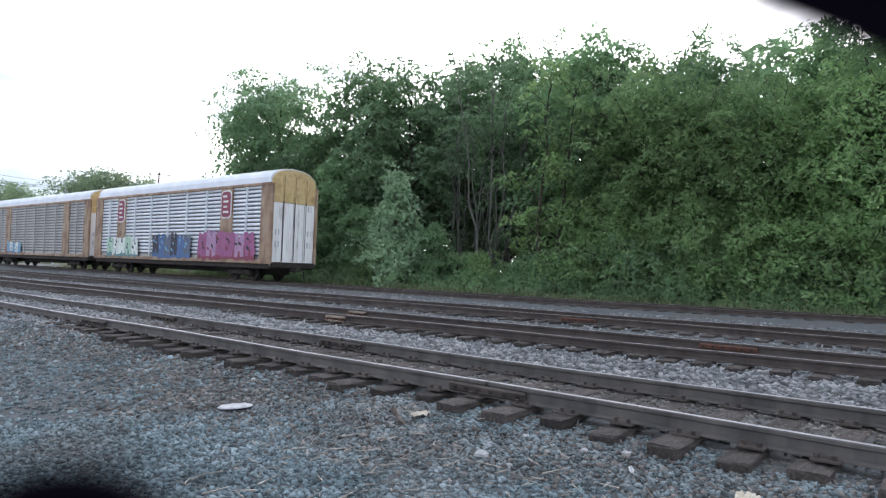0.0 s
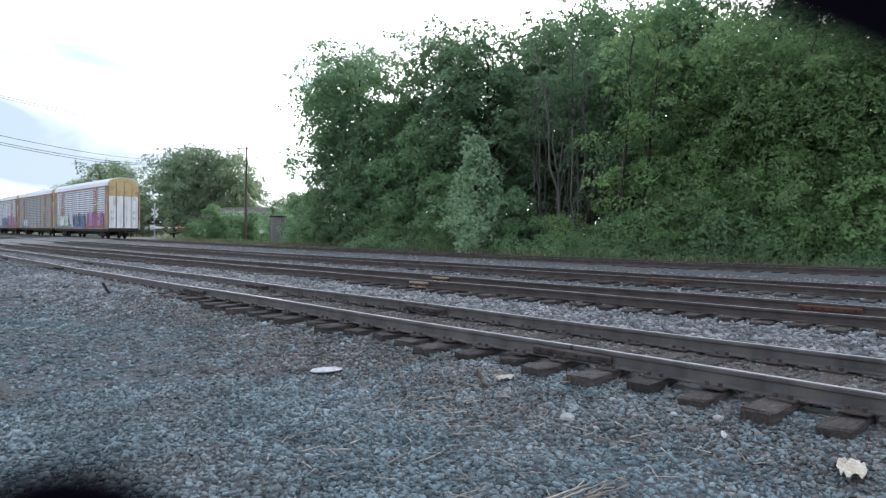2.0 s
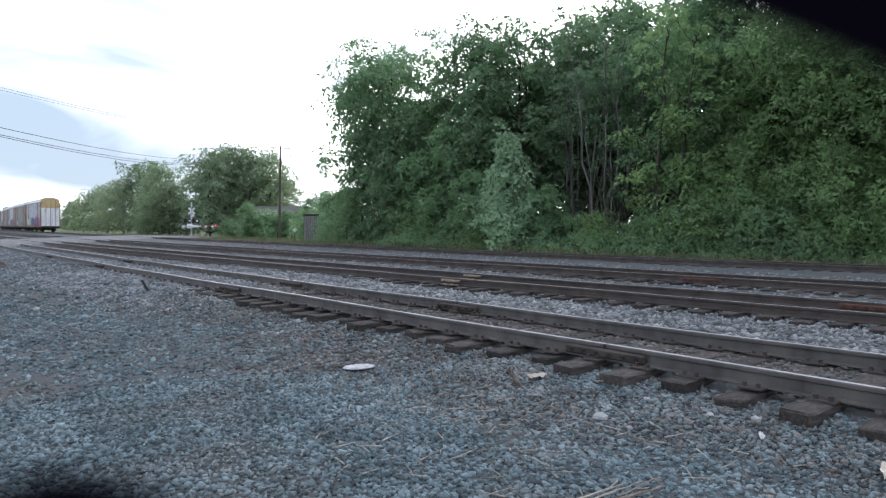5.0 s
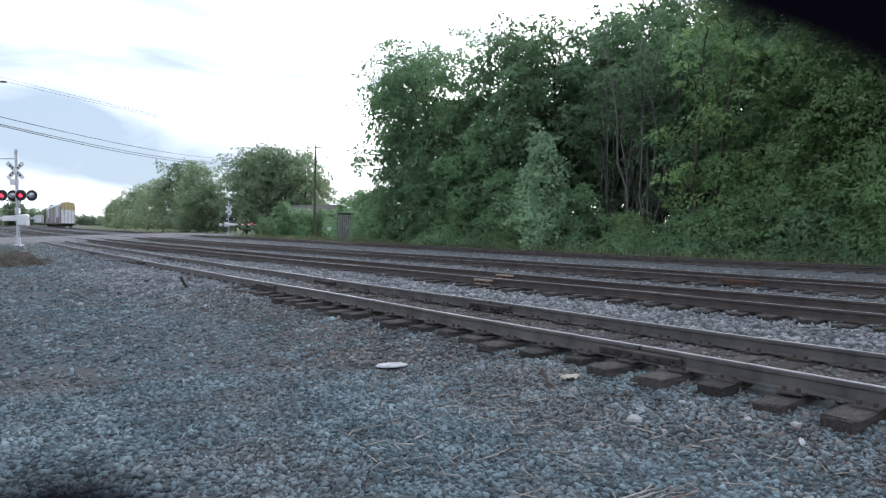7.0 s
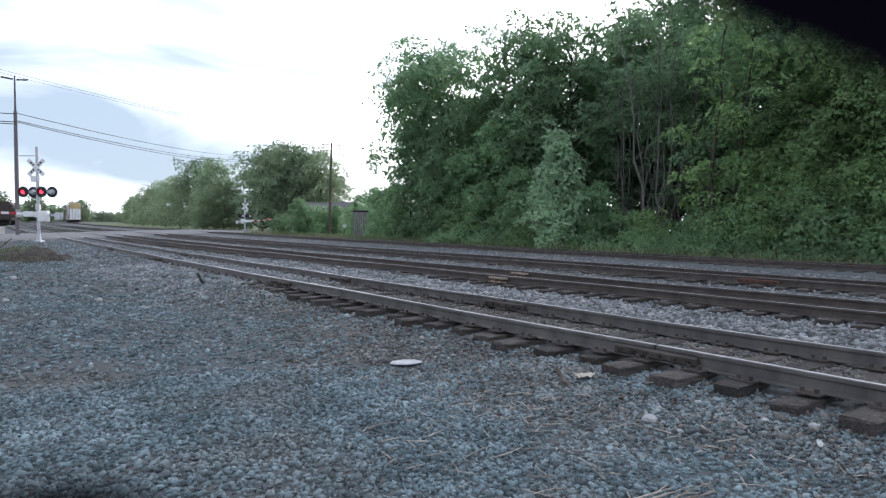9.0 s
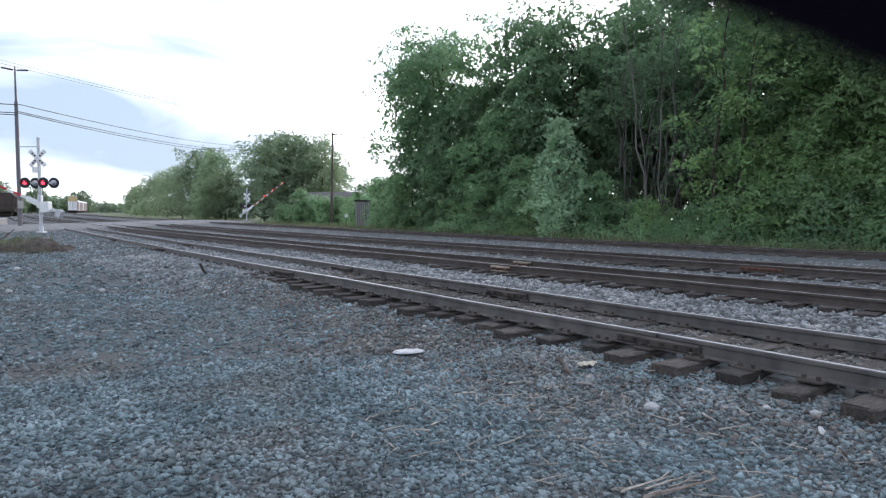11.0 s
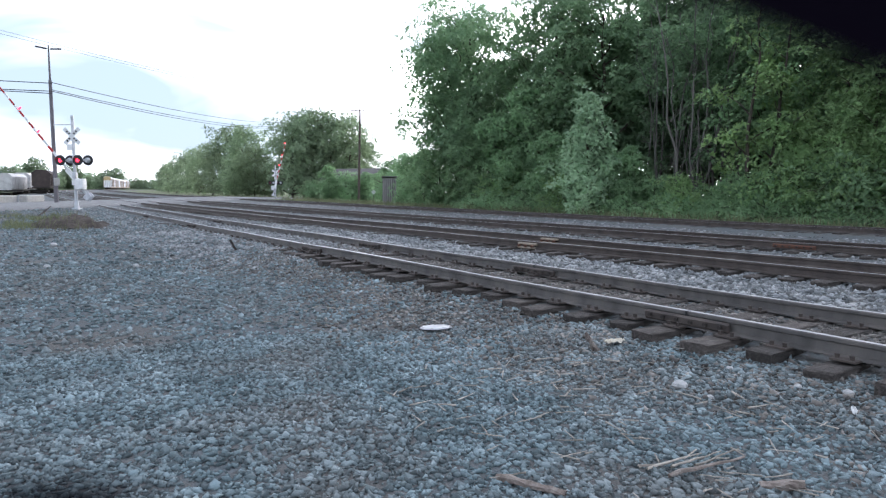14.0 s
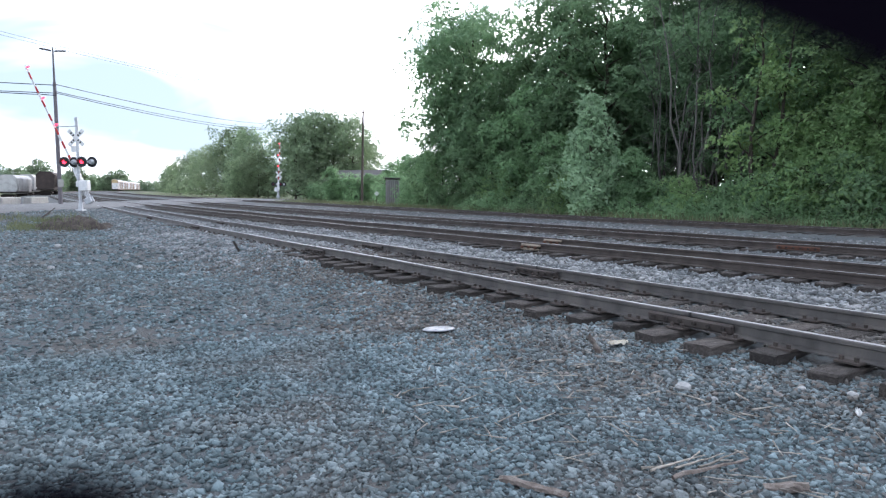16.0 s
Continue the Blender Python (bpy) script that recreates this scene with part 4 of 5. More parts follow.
def build_signal(m, tall, label):
    """A mast with crossbuck, four lamp heads on a bar, and a gate that turns on it. It faces along its -y."""
    s = empty("crossing_signal", m, label, "crossing signal", "signals of the level crossing")
    part("mast", cyl(new_bm(), (0, 0, 0), (0, 0, tall), 0.085, None, 12), M_SILVER, s)
    bm = new_bm()
    box(bm, 0, 0, 0.06, 0.42, 0.42, 0.12, None, 0.02)
    cyl(bm, (0, 0, 0.1), (0, 0, 0.5), 0.14, 0.09, 12)
    part("base", bm, M_SILVER, s)
    zb = tall - 1.15
    for a in (45, -45):
        bm = new_bm()
        box(bm, 0, -0.11 - 0.012 * (a > 0), zb, 1.22, 0.02, 0.23, pose(0, 0, 0, 0, a, 0), 0.004)
        b = part("crossbuck_board", bm, M_WHITE, s, "white crossbuck board")
        for k in (-0.36, -0.2, 0.2, 0.36):
            c = pose(0, 0, 0, 0, a, 0) @ Vector((k, 0, 0))
            part("letter_bar", box(new_bm(), c.x, -0.124 - 0.012 * (a > 0), zb + c.z, 0.09, 0.004, 0.11, pose(0, 0, 0, 0, a, 0)), M_BLACK, b)
    part("bell_bracket", box(new_bm(), -0.55, 0, tall - 0.5, 1.1, 0.05, 0.05), M_SILVER, s)
    bm = new_bm()
    box(bm, -0.1, -0.06, zb - 0.62, 0.5, 0.03, 0.34, None, 0.01)
    part("track_sign", bm, M_WHITE, s, "small white plate under the crossbuck")
    zl = tall - 2.5
    part("lamp_bar", cyl(new_bm(), (-0.8, 0, zl), (0.8, 0, zl), 0.045, None, 10), M_SILVER, s)
    for x, front, lit in ((-0.72, True, True), (-0.34, False, False), (0.30, True, True), (0.70, False, False)):
        d = -1 if front else 1
        h = part("lamp_head", disc(new_bm(), x, d * 0.16, zl, 0.30, 0.02), M_BLACK, s, "round black lamp shield")
        bm = new_bm()
        cyl(bm, (x, d * 0.15, zl), (x, d * -0.05, zl), 0.16, 0.10, 16)
        part("housing", bm, M_SILVER, h)
        part("lens", disc(new_bm(), x, d * 0.176, zl, 0.105 if lit else 0.12, 0.02), M_REDLIT if lit else M_LENSRED, h, "glowing red lens" if lit else "dark red lens")
        bm = new_bm()
        for k in range(9):
            a0, a1 = radians(k * 20), radians(k * 20 + 20)
            f = [bm.verts.new((x + 0.15 * math.cos(a), d * yy, zl + 0.15 * math.sin(a))) for a in (a0, a1) for yy in (0.17, 0.38)]
            bm.faces.new((f[0], f[1], f[3], f[2]))
        part("hood", bm, M_BLACK, h)
    bm = new_bm()
    box(bm, 0.30, 0, 1.45, 0.50, 0.42, 0.62, None, 0.05)
    box(bm, -0.02, 0, 1.55, 0.25, 0.3, 0.3, None, 0.03)
    part("gate_motor", bm, M_WHITE, s, "white gate motor case")
    bm = new_bm()
    box(bm, 0, 0, tall - 3.35, 0.22, 0.22, 0.34, None, 0.03)
    part("junction_box", bm, M_SILVER, s)
    return s


def build_arm(s, length):
    """The gate's arm, striped, with its lamps and counterweights; its hub is its origin and it reaches along -x."""
    bm = new_bm()
    box(bm, -0.45, 0, 0, 1.1, 0.10, 0.30, None, 0.03)
    box(bm, -0.1, 0, 0.0, 0.5, 0.16, 0.36, None, 0.05)
    arm = part("gate_arm", bm, M_WHITE, s, "red and white striped gate arm")
    n = int(length / 0.42)
    for i in range(n):
        w = 0.14 - 0.05 * i / n
        part("stripe", box(new_bm(), -0.95 - (i + 0.5) * length / n, 0, 0.02, length / n, 0.03, w), M_REDPAINT if i % 2 else M_WHITE, arm)
    for f in (0.42, 0.68, 0.98):
        part("gate_lamp", cyl(new_bm(), (-0.95 - f * length, 0, 0.07), (-0.95 - f * length, 0, 0.23), 0.06, 0.05, 10), M_REDLIT, arm, "small glowing red gate lamp")
    for y in (-0.14, 0.14):
        part("counterweight", box(new_bm(), 1.0, y, -0.05, 0.32, 0.07, 0.42, None, 0.02), M_SILVER, arm)
        part("counterweight_arm", box(new_bm(), 0.5, y, 0, 1.1, 0.04, 0.12, None, 0.01), M_SILVER, arm)
    return arm


SIG_A = build_signal(pose(6.5, 43.0, ground_z(6.5, 43.0) - 0.02, 0, -1.2, -40), 5.3, "silver crossing signal with crossbuck, red lamps and raised gate")
ARM_A = build_arm(SIG_A, 6.4)
SIG_B = build_signal(pose(38.6, 90.0, ground_z(38.6, 90.0) - 0.02, 0, 0, 140), 4.7, "far crossing signal with crossbuck and striped gate")
ARM_B = build_arm(SIG_B, 5.6)


# ---- poles and wires ----
def build_pole(x, y, h, label, lean=0.0, arms=1, lamp=False):
    p = empty("utility_pole", pose(x, y, ground_z(x, y) - 0.3, 0, lean, -28), label, "utility pole")
    part("pole", cyl(new_bm(), (0, 0, 0), (0, 0, h), 0.17, 0.10, 12), M_POLE, p)
    for k in range(arms):
        part("cross_arm", box(new_bm(), 0, -0.12, h - 0.35 - k * 0.9, 2.3, 0.10, 0.12, None, 0.01), M_POLE, p)
        for i in (-1.0, -0.45, 0.45, 1.0):
            part("insulator", cyl(new_bm(), (i, -0.12, h - 0.3 - k * 0.9), (i, -0.12, h - 0.12 - k * 0.9), 0.04, 0.05, 8), M_CONC, p)
    return p


def build_mast_light(x, y, h):
    p = empty("street_lamp", pose(x, y, ground_z(x, y) - 0.2, 0, -0.9, 0), "tall brown pole with two flat floodlights on top", "lamp")
    part("pole", cyl(new_bm(), (0, 0, 0), (0, 0, h * 0.80), 0.15, 0.11, 12), M_POLEG, p)
    part("mast_top", cyl(new_bm(), (0, 0, h * 0.79), (0, 0, h), 0.075, 0.05, 10), M_POLEG, p)
    for s in (-1, 1):
        bm = new_bm()
        box(bm, s * 0.45, 0, h - 0.02, 0.72, 0.30, 0.08, pose(0, 0, 0, 0, -s * 6, 0), 0.03)
        part("floodlight", bm, M_POLEG, p)
    part("bracket", cyl(new_bm(), (0, 0, h - 0.1), (0, 0, h + 0.2), 0.05, 0.03, 8), M_STEELD, p)
    part("meter_box", box(new_bm(), 0.05, -0.22, 1.75, 0.35, 0.2, 0.55, None, 0.03), M_CONC, p)
    return p


build_mast_light(6.98, 54.5, 11.0)
build_pole(41.0, 70.8, 11.6, "brown wooden utility pole with one cross-arm", 0.6)


def wire(a, b, sag, r=0.03):
    """A cable hanging between two points, one closed tube."""
    a, b = Vector(a), Vector(b)
    bm = new_bm()
    n, k = 28, 5
    u = (b - a).cross(Vector((0, 0, 1))).normalized()
    rings = []
    for i in range(n + 1):
        p = a.lerp(b, i / n) - Vector((0, 0, 4 * sag * (i / n) * (1 - i / n)))
        rings.append([bm.verts.new(p + (u * math.cos(q) + Vector((0, 0, 1)) * math.sin(q)) * r) for q in [2 * math.pi * c / k for c in range(k)]])
    for p, q in zip(rings, rings[1:]):
        for c in range(k):
            bm.faces.new((p[c], p[(c + 1) % k], q[(c + 1) % k], q[c]))
    return tagged(part("overhead_cable", bm, M_WIRE), "black overhead cable hung between the poles", "cable", "overhead cables")


wire((6.9, 54.4, 8.35), (62, 142, 16.0), 0.8, 0.028)
wire((6.9, 54.4, 7.85), (62, 142, 15.2), 0.9, 0.028)
wire((6.9, 54.4, 7.75), (62, 142, 14.9), 1.0, 0.028)
wire((6.9, 54.4, 8.3), (-34, 62, 9.0), 0.5)
wire((6.9, 54.4, 7.75), (-34, 62, 8.3), 0.5)
wire((6.9, 54.4, 7.6), (-34, 62, 8.0), 0.3)
wire((40.5, 70.6, 11.2), (-30, 12, 9.7), 1.8, 0.008)
wire((41.4, 71.0, 11.2), (-29, 12, 9.2), 1.8, 0.008)


# ---- shed, house, sign ----
def build_shed():
    x, y = 36.3, 56.6
    s = empty("shed", pose(x, y, ground_z(x, y), 0, 0, -32), "narrow grey shed of upright weathered boards", "shed")
    part("body", box(new_bm(), 0, 1.0, 1.3, 1.30, 2.0, 2.6), M_STEELD, s)
    for i in range(7):
        part("board", box(new_bm(), -0.57 + i * 0.19, -0.03, 1.36, 0.165, 0.05, 2.74 - 0.03 * (i % 3), None, 0.008), M_SHED, s)
    for i in range(9):
        part("board", box(new_bm(), -0.68, 0.1 + i * 0.22, 1.35, 0.05, 0.2, 2.7, None, 0.008), M_SHED, s)
    part("roof", box(new_bm(), 0, 1.0, 2.80, 1.55, 2.3, 0.06, pose(0, 0, 0, -4, 0, 0), 0.01), M_SHED, s)


build_shed()
_r = random.Random(41)
for _k, _az, _rr, _sc in ((4, 34.4, 63, 0.6), (2, 34.6, 64, 0.75), (4, 34.8, 61, 0.95), (2, 35.2, 66, 0.85), (4, 33.0, 72, 1.2), (2, 32.6, 78, 0.8), (2, 33.8, 75, 0.9)):
    place(KINDS[_k], _rr * math.sin(radians(_az)), _rr * math.cos(radians(_az)), _r.uniform(0, 360), _sc)


def build_house():
    x, y = 50.5, 87.0
    h = empty("house", pose(x, y, ground_z(x, y), 0, 0, -75), "small grey house with a pitched roof among trees", "house")
    part("wall", box(new_bm(), 0, 0, 1.6, 9, 6, 3.2, None, 0.02), M_SHED, h)
    bm = new_bm()
    v = [bm.verts.new(p) for p in ((-5, -3.5, 3.1), (5, -3.5, 3.1), (5, 3.5, 3.1), (-5, 3.5, 3.1), (-5, 0, 4.7), (5, 0, 4.7))]
    for f in ((0, 1, 5, 4), (2, 3, 4, 5), (0, 4, 3), (1, 2, 5), (3, 2, 1, 0)):
        bm.faces.new([v[i] for i in f])
    part("roof", bm, M_SHINGLE, h, "dark grey shingled roof")
    for i in (-2.6, 0, 2.6):
        w = part("window", box(new_bm(), i, -3.02, 1.8, 1.0, 0.08, 1.2, None, 0.02), M_WHITE, h)
        part("pane", box(new_bm(), i, -3.065, 1.8, 0.84, 0.02, 1.04), M_BLACK, w)


build_house()
_s = empty("warning_sign", pose(36.4, 59.8, ground_z(36.4, 59.8), 0, 0, -32), "small white diamond sign on a thin post", "sign")
part("post", cyl(new_bm(), (0, 0, 0), (0, 0, 1.4), 0.025, None, 8), M_STEELD, _s)
part("plate", box(new_bm(), 0, -0.04, 1.3, 0.36, 0.02, 0.36, pose(0, 0, 0, 0, 45, 0), 0.005), M_WHITE, _s)


# ---- parked wagons and barrier blocks beyond the road ----
def build_hopper(x, y, turn, m, label):
    h = empty("hopper_wagon", pose(x, y, ground_z(x, y), 0, 0, turn), label, "freight car", "parked wagons")
    bm = new_bm()
    prof = [(-1.5, 1.5), (-1.55, 3.9), (-0.9, 4.5), (0.9, 4.5), (1.55, 3.9), (1.5, 1.5), (0.7, 0.9), (-0.7, 0.9)]
    a = [bm.verts.new((px, 0.8, pz)) for px, pz in prof]
    b = [bm.verts.new((px, 14.2, pz)) for px, pz in prof]
    bm.faces.new(a), bm.faces.new(b[::-1])
    for i in range(len(prof)):
        bm.faces.new((a[i], b[i], b[(i + 1) % len(prof)], a[(i + 1) % len(prof)]))
    bmesh.ops.recalc_face_normals(bm, faces=bm.faces[:])
    part("body", bm, m, h)
    for sx in (-1, 1):
        for i in range(12):
            part("rib", box(new_bm(), sx * 1.56, 1.2 + i * 1.14, 2.7, 0.08, 0.10, 2.3), m, h)
    part("sill", box(new_bm(), 0, 7.5, 1.2, 2.9, 15.2, 0.25, None, 0.03), M_STEELD, h)
    for yc in (2.0, 13.0):
        bm = new_bm()
        for dy in (-0.85, 0.85):
            cyl(bm, (-0.85, yc + dy, 0.42), (0.85, yc + dy, 0.42), 0.42, None, 16)
        box(bm, 0, yc, 0.55, 2.2, 2.2, 0.35, None, 0.04)
        part("bogie", bm, M_STEELD, h)
    return h


M_HOPPER = mat("stained_pale_grey_paint", 0.7, 0, [(0.30, 0.29, 0.29), (0.48, 0.47, 0.47), (0.55, 0.55, 0.55)], 1.0, 0.1, 30)
M_DARKCAR = mat("sooty_brown_paint", 0.8, 0, [(0.035, 0.026, 0.024), (0.07, 0.05, 0.045)], 1.2, 0.1, 30)
build_hopper(10.2, 148.5, -16, M_HOPPER, "parked covered hopper wagon in stained pale grey")
build_hopper(14.6, 164.0, -16, M_HOPPER, "parked covered hopper wagon in stained pale grey")
build_hopper(16.2, 146, -12, M_DARKCAR, "parked sooty brown hopper wagon")
for _x, _y in ((2.1, 55.8), (4.0, 57.2), (5.9, 58.6)):
    _b = empty("concrete_block", pose(_x, _y, road_z(_x) - 0.12, 0, 0, 53), "low grey concrete barrier block beside the road", "barrier", "barrier blocks")
    part("block", box(new_bm(), 0, 0, 0.3, 2.2, 0.6, 0.6, None, 0.06), M_CONC, _b)


# ---- rail joints and track hardware ----
def build_joint(k, side, y, face, m=None):
    """A bolted joint bar on a rail's web."""
    line, top = TRACKS[k]
    j = empty("rail_joint", pose(line(y) + side * 0.755, y, top, 0, 0, heading(line, y)), "bolted steel joint bar on a rail", "rail joint", "rail joints")
    part("joint_bar", box(new_bm(), face * 0.042, 0, -0.088, 0.05, 0.92, 0.09, pose(0, 0, 0, 0, face * 6, 0), 0.015), m or M_RAIL, j)
    part("gap", box(new_bm(), 0, 0.0, -0.03, 0.079, 0.014, 0.066), M_BLACK, j)
    for i in range(6):
        part("bolt", cyl(new_bm(), (face * 0.06, -0.38 + i * 0.152, -0.088), (face * 0.09, -0.38 + i * 0.152, -0.088), 0.02, None, 6), M_STEELD, j)


for _k, _side, _y in ((0, -1, 3.6), (0, 1, 7.3), (0, -1, 12.3), (0, 1, 12.6), (0, 1, -0.6), (0, -1, 22.0), (0, 1, 24.5), (0, -1, 30.0)):
    build_joint(_k, _side, _y, -1)
for _k, _side, _y in ((1, 1, 2.8), (2, -1, 6.9)):
    build_joint(_k, _side, _y, -1, M_RUST)


def build_rail_clamp(k, side, y, label):
    line, top = TRACKS[k]
    c = empty("rail_clamp", pose(line(y) + side * 0.755 - 0.07, y, top - 0.02, 0, 0, heading(line, y)), label, "rail clamp", "rail clamps")
    bm = new_bm()
    box(bm, -0.01, 0, -0.04, 0.08, 0.55, 0.05, None, 0.012)
    box(bm, -0.03, 0, -0.12, 0.10, 0.5, 0.04, None, 0.01)
    part("bar", bm, M_TANBAR, c)
    for i in (-0.2, 0.0, 0.2):
        part("bolt", cyl(new_bm(), (-0.10, i, -0.08), (-0.04, i, -0.08), 0.03, None, 6), M_RUST, c)


M_TANBAR = mat("pale_tan_painted_steel", 0.7, 0, [(0.17, 0.135, 0.10), (0.30, 0.25, 0.195)], 8, 0.3, 50)
build_rail_clamp(1, -1, 10.4, "pale tan bolted clamp on the rail's side")
build_rail_clamp(1, 1, 11.2, "rusty tan bolted clamp on the far rail")


def build_spikes():
    """Tie plates and spikes on the near track, one under each rail at every other tie."""
    bm = new_bm()
    box(bm, 0, 0, 0.008, 0.34, 0.19, 0.016)
    for sx, sy in ((-0.12, 0.06), (0.12, -0.06), (-0.12, -0.05)):
        cyl(bm, (sx, sy, 0), (sx, sy, 0.05), 0.016, 0.022, 6)
    me = bpy.data.meshes.new("tie_plate")
    bm.to_mesh(me)
    bm.free()
    me.materials.append(M_RAIL)
    tr = [o for o in scene.objects if o.name.startswith("railway_track")][0]
    for o in list(tr.children):
        if o.name.startswith("tie") and -2 < o.location.y < 24 and not o.name.startswith("tie_row"):
            y = o.location.y
            for s in (-1, 1):
                piece("tie_plate", me, M_RAIL, tr, "", False, pose(near_line(y) + s * 0.755, y, TIE_TOP + 0.0, 0, 0, heading(near_line, y)))


build_spikes()


# ---- litter and small things on the lot ----
def on_lot(x, y, lift=0.0):
    return Vector((x, y, ground_z(x, y) + lift))


def build_hubcap(x, y):
    h = empty("hubcap", pose(*on_lot(x, y, 0.022), -4, -3, -37), "dented silver plastic hubcap lying on the gravel", "hubcap")
    bm = new_bm()
    prof = [(0.0, 0.024), (0.05, 0.024), (0.10, 0.022), (0.15, 0.017), (0.172, 0.006), (0.168, 0.0), (0.0, 0.0)]
    n = 28
    rings = [[bm.verts.new((r * math.cos(2 * math.pi * i / n), r * math.sin(2 * math.pi * i / n), z)) for i in range(n)] for r, z in prof[1:-1]]
    for a, b in zip(rings, rings[1:]):
        for i in range(n):
            bm.faces.new((a[i], b[i], b[(i + 1) % n], a[(i + 1) % n]))
    bm.faces.new(rings[0]), bm.faces.new(rings[-1][::-1])
    part("disc", bm, M_SILVERP, h, "", True)
    for k in range(7):
        a = 2 * math.pi * k / 7
        part("slot", box(new_bm(), 0.118 * math.cos(a), 0.118 * math.sin(a), 0.018, 0.06, 0.025, 0.008, pose(0, 0, 0, 0, 0, math.degrees(a))), M_GALVD, h)


M_SILVERP = mat("silver_plastic", 0.35, 0.3, [(0.30, 0.31, 0.335), (0.42, 0.43, 0.46)], 6, 0.05, 40)
M_DRY = mat("bleached_dry_wood", 0.9, 0, [(0.085, 0.065, 0.055), (0.16, 0.13, 0.115), (0.26, 0.23, 0.205)], 14, 0.6, 60, 6, 0.3)
M_STRAW = mat("pale_dry_straw", 0.9, 0, [(0.16, 0.14, 0.12), (0.28, 0.25, 0.215), (0.37, 0.335, 0.30)], 14, 0.4, 60, 6, 0.3)
M_PALEROCK = mat("pale_limestone", 0.9, 0, [(0.26, 0.26, 0.26), (0.44, 0.44, 0.44)], 9, 0.5, 40)
M_PAPER = mat("crumpled_paper", 0.8, 0, [(0.42, 0.36, 0.28), (0.62, 0.58, 0.50)], 8, 0.3, 30)
build_hubcap(4.15, 5.56)


def rough_bar(name, a, b, r0, r1, m, label, category, seed, group=""):
    rnd = random.Random(seed)
    bm = new_bm()
    branch(bm, a, b, r0, r1, rnd, 6, 7, 0.014)
    for v in bm.verts:
        v.co += Vector((rnd.uniform(-1, 1), rnd.uniform(-1, 1), rnd.uniform(-1, 1))) * r0 * 0.25
    return tagged(part(name, bm, m), label, category, group)


rough_bar("stick", on_lot(3.02, 1.98, 0.03), on_lot(3.55, 1.86, 0.05), 0.013, 0.006, M_DRY, "splintered bleached stick lying on the gravel", "stick", 1)
rough_bar("stick", on_lot(2.28, 2.50, 0.02), on_lot(2.40, 2.14, 0.03), 0.024, 0.016, M_DRY, "short bleached stick lying on the gravel", "stick", 2)
rough_bar("stick", on_lot(3.36, 1.66, 0.0), on_lot(3.44, 1.48, 0.06), 0.03, 0.02, M_DRY, "broken piece of grey wood in the gravel", "stick", 3)
rough_bar("stick", on_lot(4.66, 3.84, 0.0), on_lot(4.58, 3.90, 0.17), 0.035, 0.012, M_DRY, "splintered stump of wood standing in the stones", "stick", 4)
rough_bar("stake", on_lot(5.25, 14.3, -0.05), on_lot(5.12, 14.4, 0.26), 0.03, 0.022, M_STEELD, "short dark stake stuck in the gravel", "stake", 5)
rough_bar("stick", on_lot(3.7, 36.0, 0.0), on_lot(4.6, 38.0, 0.55), 0.05, 0.03, M_STEELD, "dark branch leaning out of the weeds", "stick", 6)
for _k in range(3):
    rough_bar("stick", on_lot(3.0 + 0.13 * _k, 2.10 - 0.06 * _k, 0.03), on_lot(3.45 + 0.12 * _k, 2.06 - 0.05 * _k, 0.03), 0.008, 0.003, M_STRAW, "thin bleached sliver of wood on the gravel", "stick", 20 + _k)
_rnd = random.Random(77)
for _i in range(170):
    _x, _y = (_rnd.uniform(2.4, 4.6), _rnd.uniform(1.3, 4.2)) if _i < 150 else (_rnd.uniform(1.5, 5.2), _rnd.uniform(3, 9))
    _a, _l = _rnd.uniform(0, 6.28), _rnd.uniform(0.05, 0.22)
    rough_bar("twig", on_lot(_x, _y, 0.03), on_lot(_x + _l * math.cos(_a), _y + _l * math.sin(_a), 0.035), _rnd.uniform(0.004, 0.007), 0.002, M_STRAW,
              "thin dry twig among the stones", "twig", 100 + _i, "dry twigs on the lot")


def build_rock(x, y, r, m, label, seed):
    rnd = random.Random(seed)
    bm = new_bm()
    bmesh.ops.create_icosphere(bm, subdivisions=2, radius=r)
    for v in bm.verts:
        v.co *= 1 + 0.35 * noise.noise(v.co * 1.6 / r * 0.6 + Vector((seed, 0, 0)))
        v.co.z *= 0.7
    return tagged(part("rock", bm, m, None, "", False, pose(*on_lot(x, y, r * 0.45), 0, 0, rnd.uniform(0, 360))), label, "rock", "loose pale rocks")


for _i, (_x, _y, _r) in enumerate(((4.36, 2.8, 0.055), (4.34, 2.54, 0.025), (4.9, 2.2, 0.03), (4.95, 2.75, 0.03), (5.0, 1.9, 0.035),
                                   (3.0, 13.5, 0.06), (2.4, 19.5, 0.09), (3.4, 16.5, 0.05), (1.6, 14.0, 0.06), (4.6, 8.0, 0.03), (5.0, 6.4, 0.03))):
    build_rock(_x, _y, _r, M_PALEROCK, "pale rounded rock among the grey gravel", 200 + _i)


def build_scrap(x, y, w, d, m, label, seed):
    """A crumpled sheet."""
    rnd = random.Random(seed)
    bm = new_bm()
    n = 8
    g = [[bm.verts.new((w * (i / n - 0.5), d * (j / n - 0.5) * (1 - 0.5 * abs(i / n - 0.5)), rnd.uniform(0, 0.035))) for i in range(n + 1)] for j in range(n + 1)]
    for j in range(n):
        for i in range(n):
            bm.faces.new((g[j][i], g[j][i + 1], g[j + 1][i + 1], g[j + 1][i]))
    ob = part("litter", bm, m, None, "", False, pose(*on_lot(x, y, 0.035), 0, 0, rnd.uniform(0, 360)))
    so = ob.modifiers.new("thick", 'SOLIDIFY')
    so.thickness = 0.003
    return tagged(ob, label, "litter")


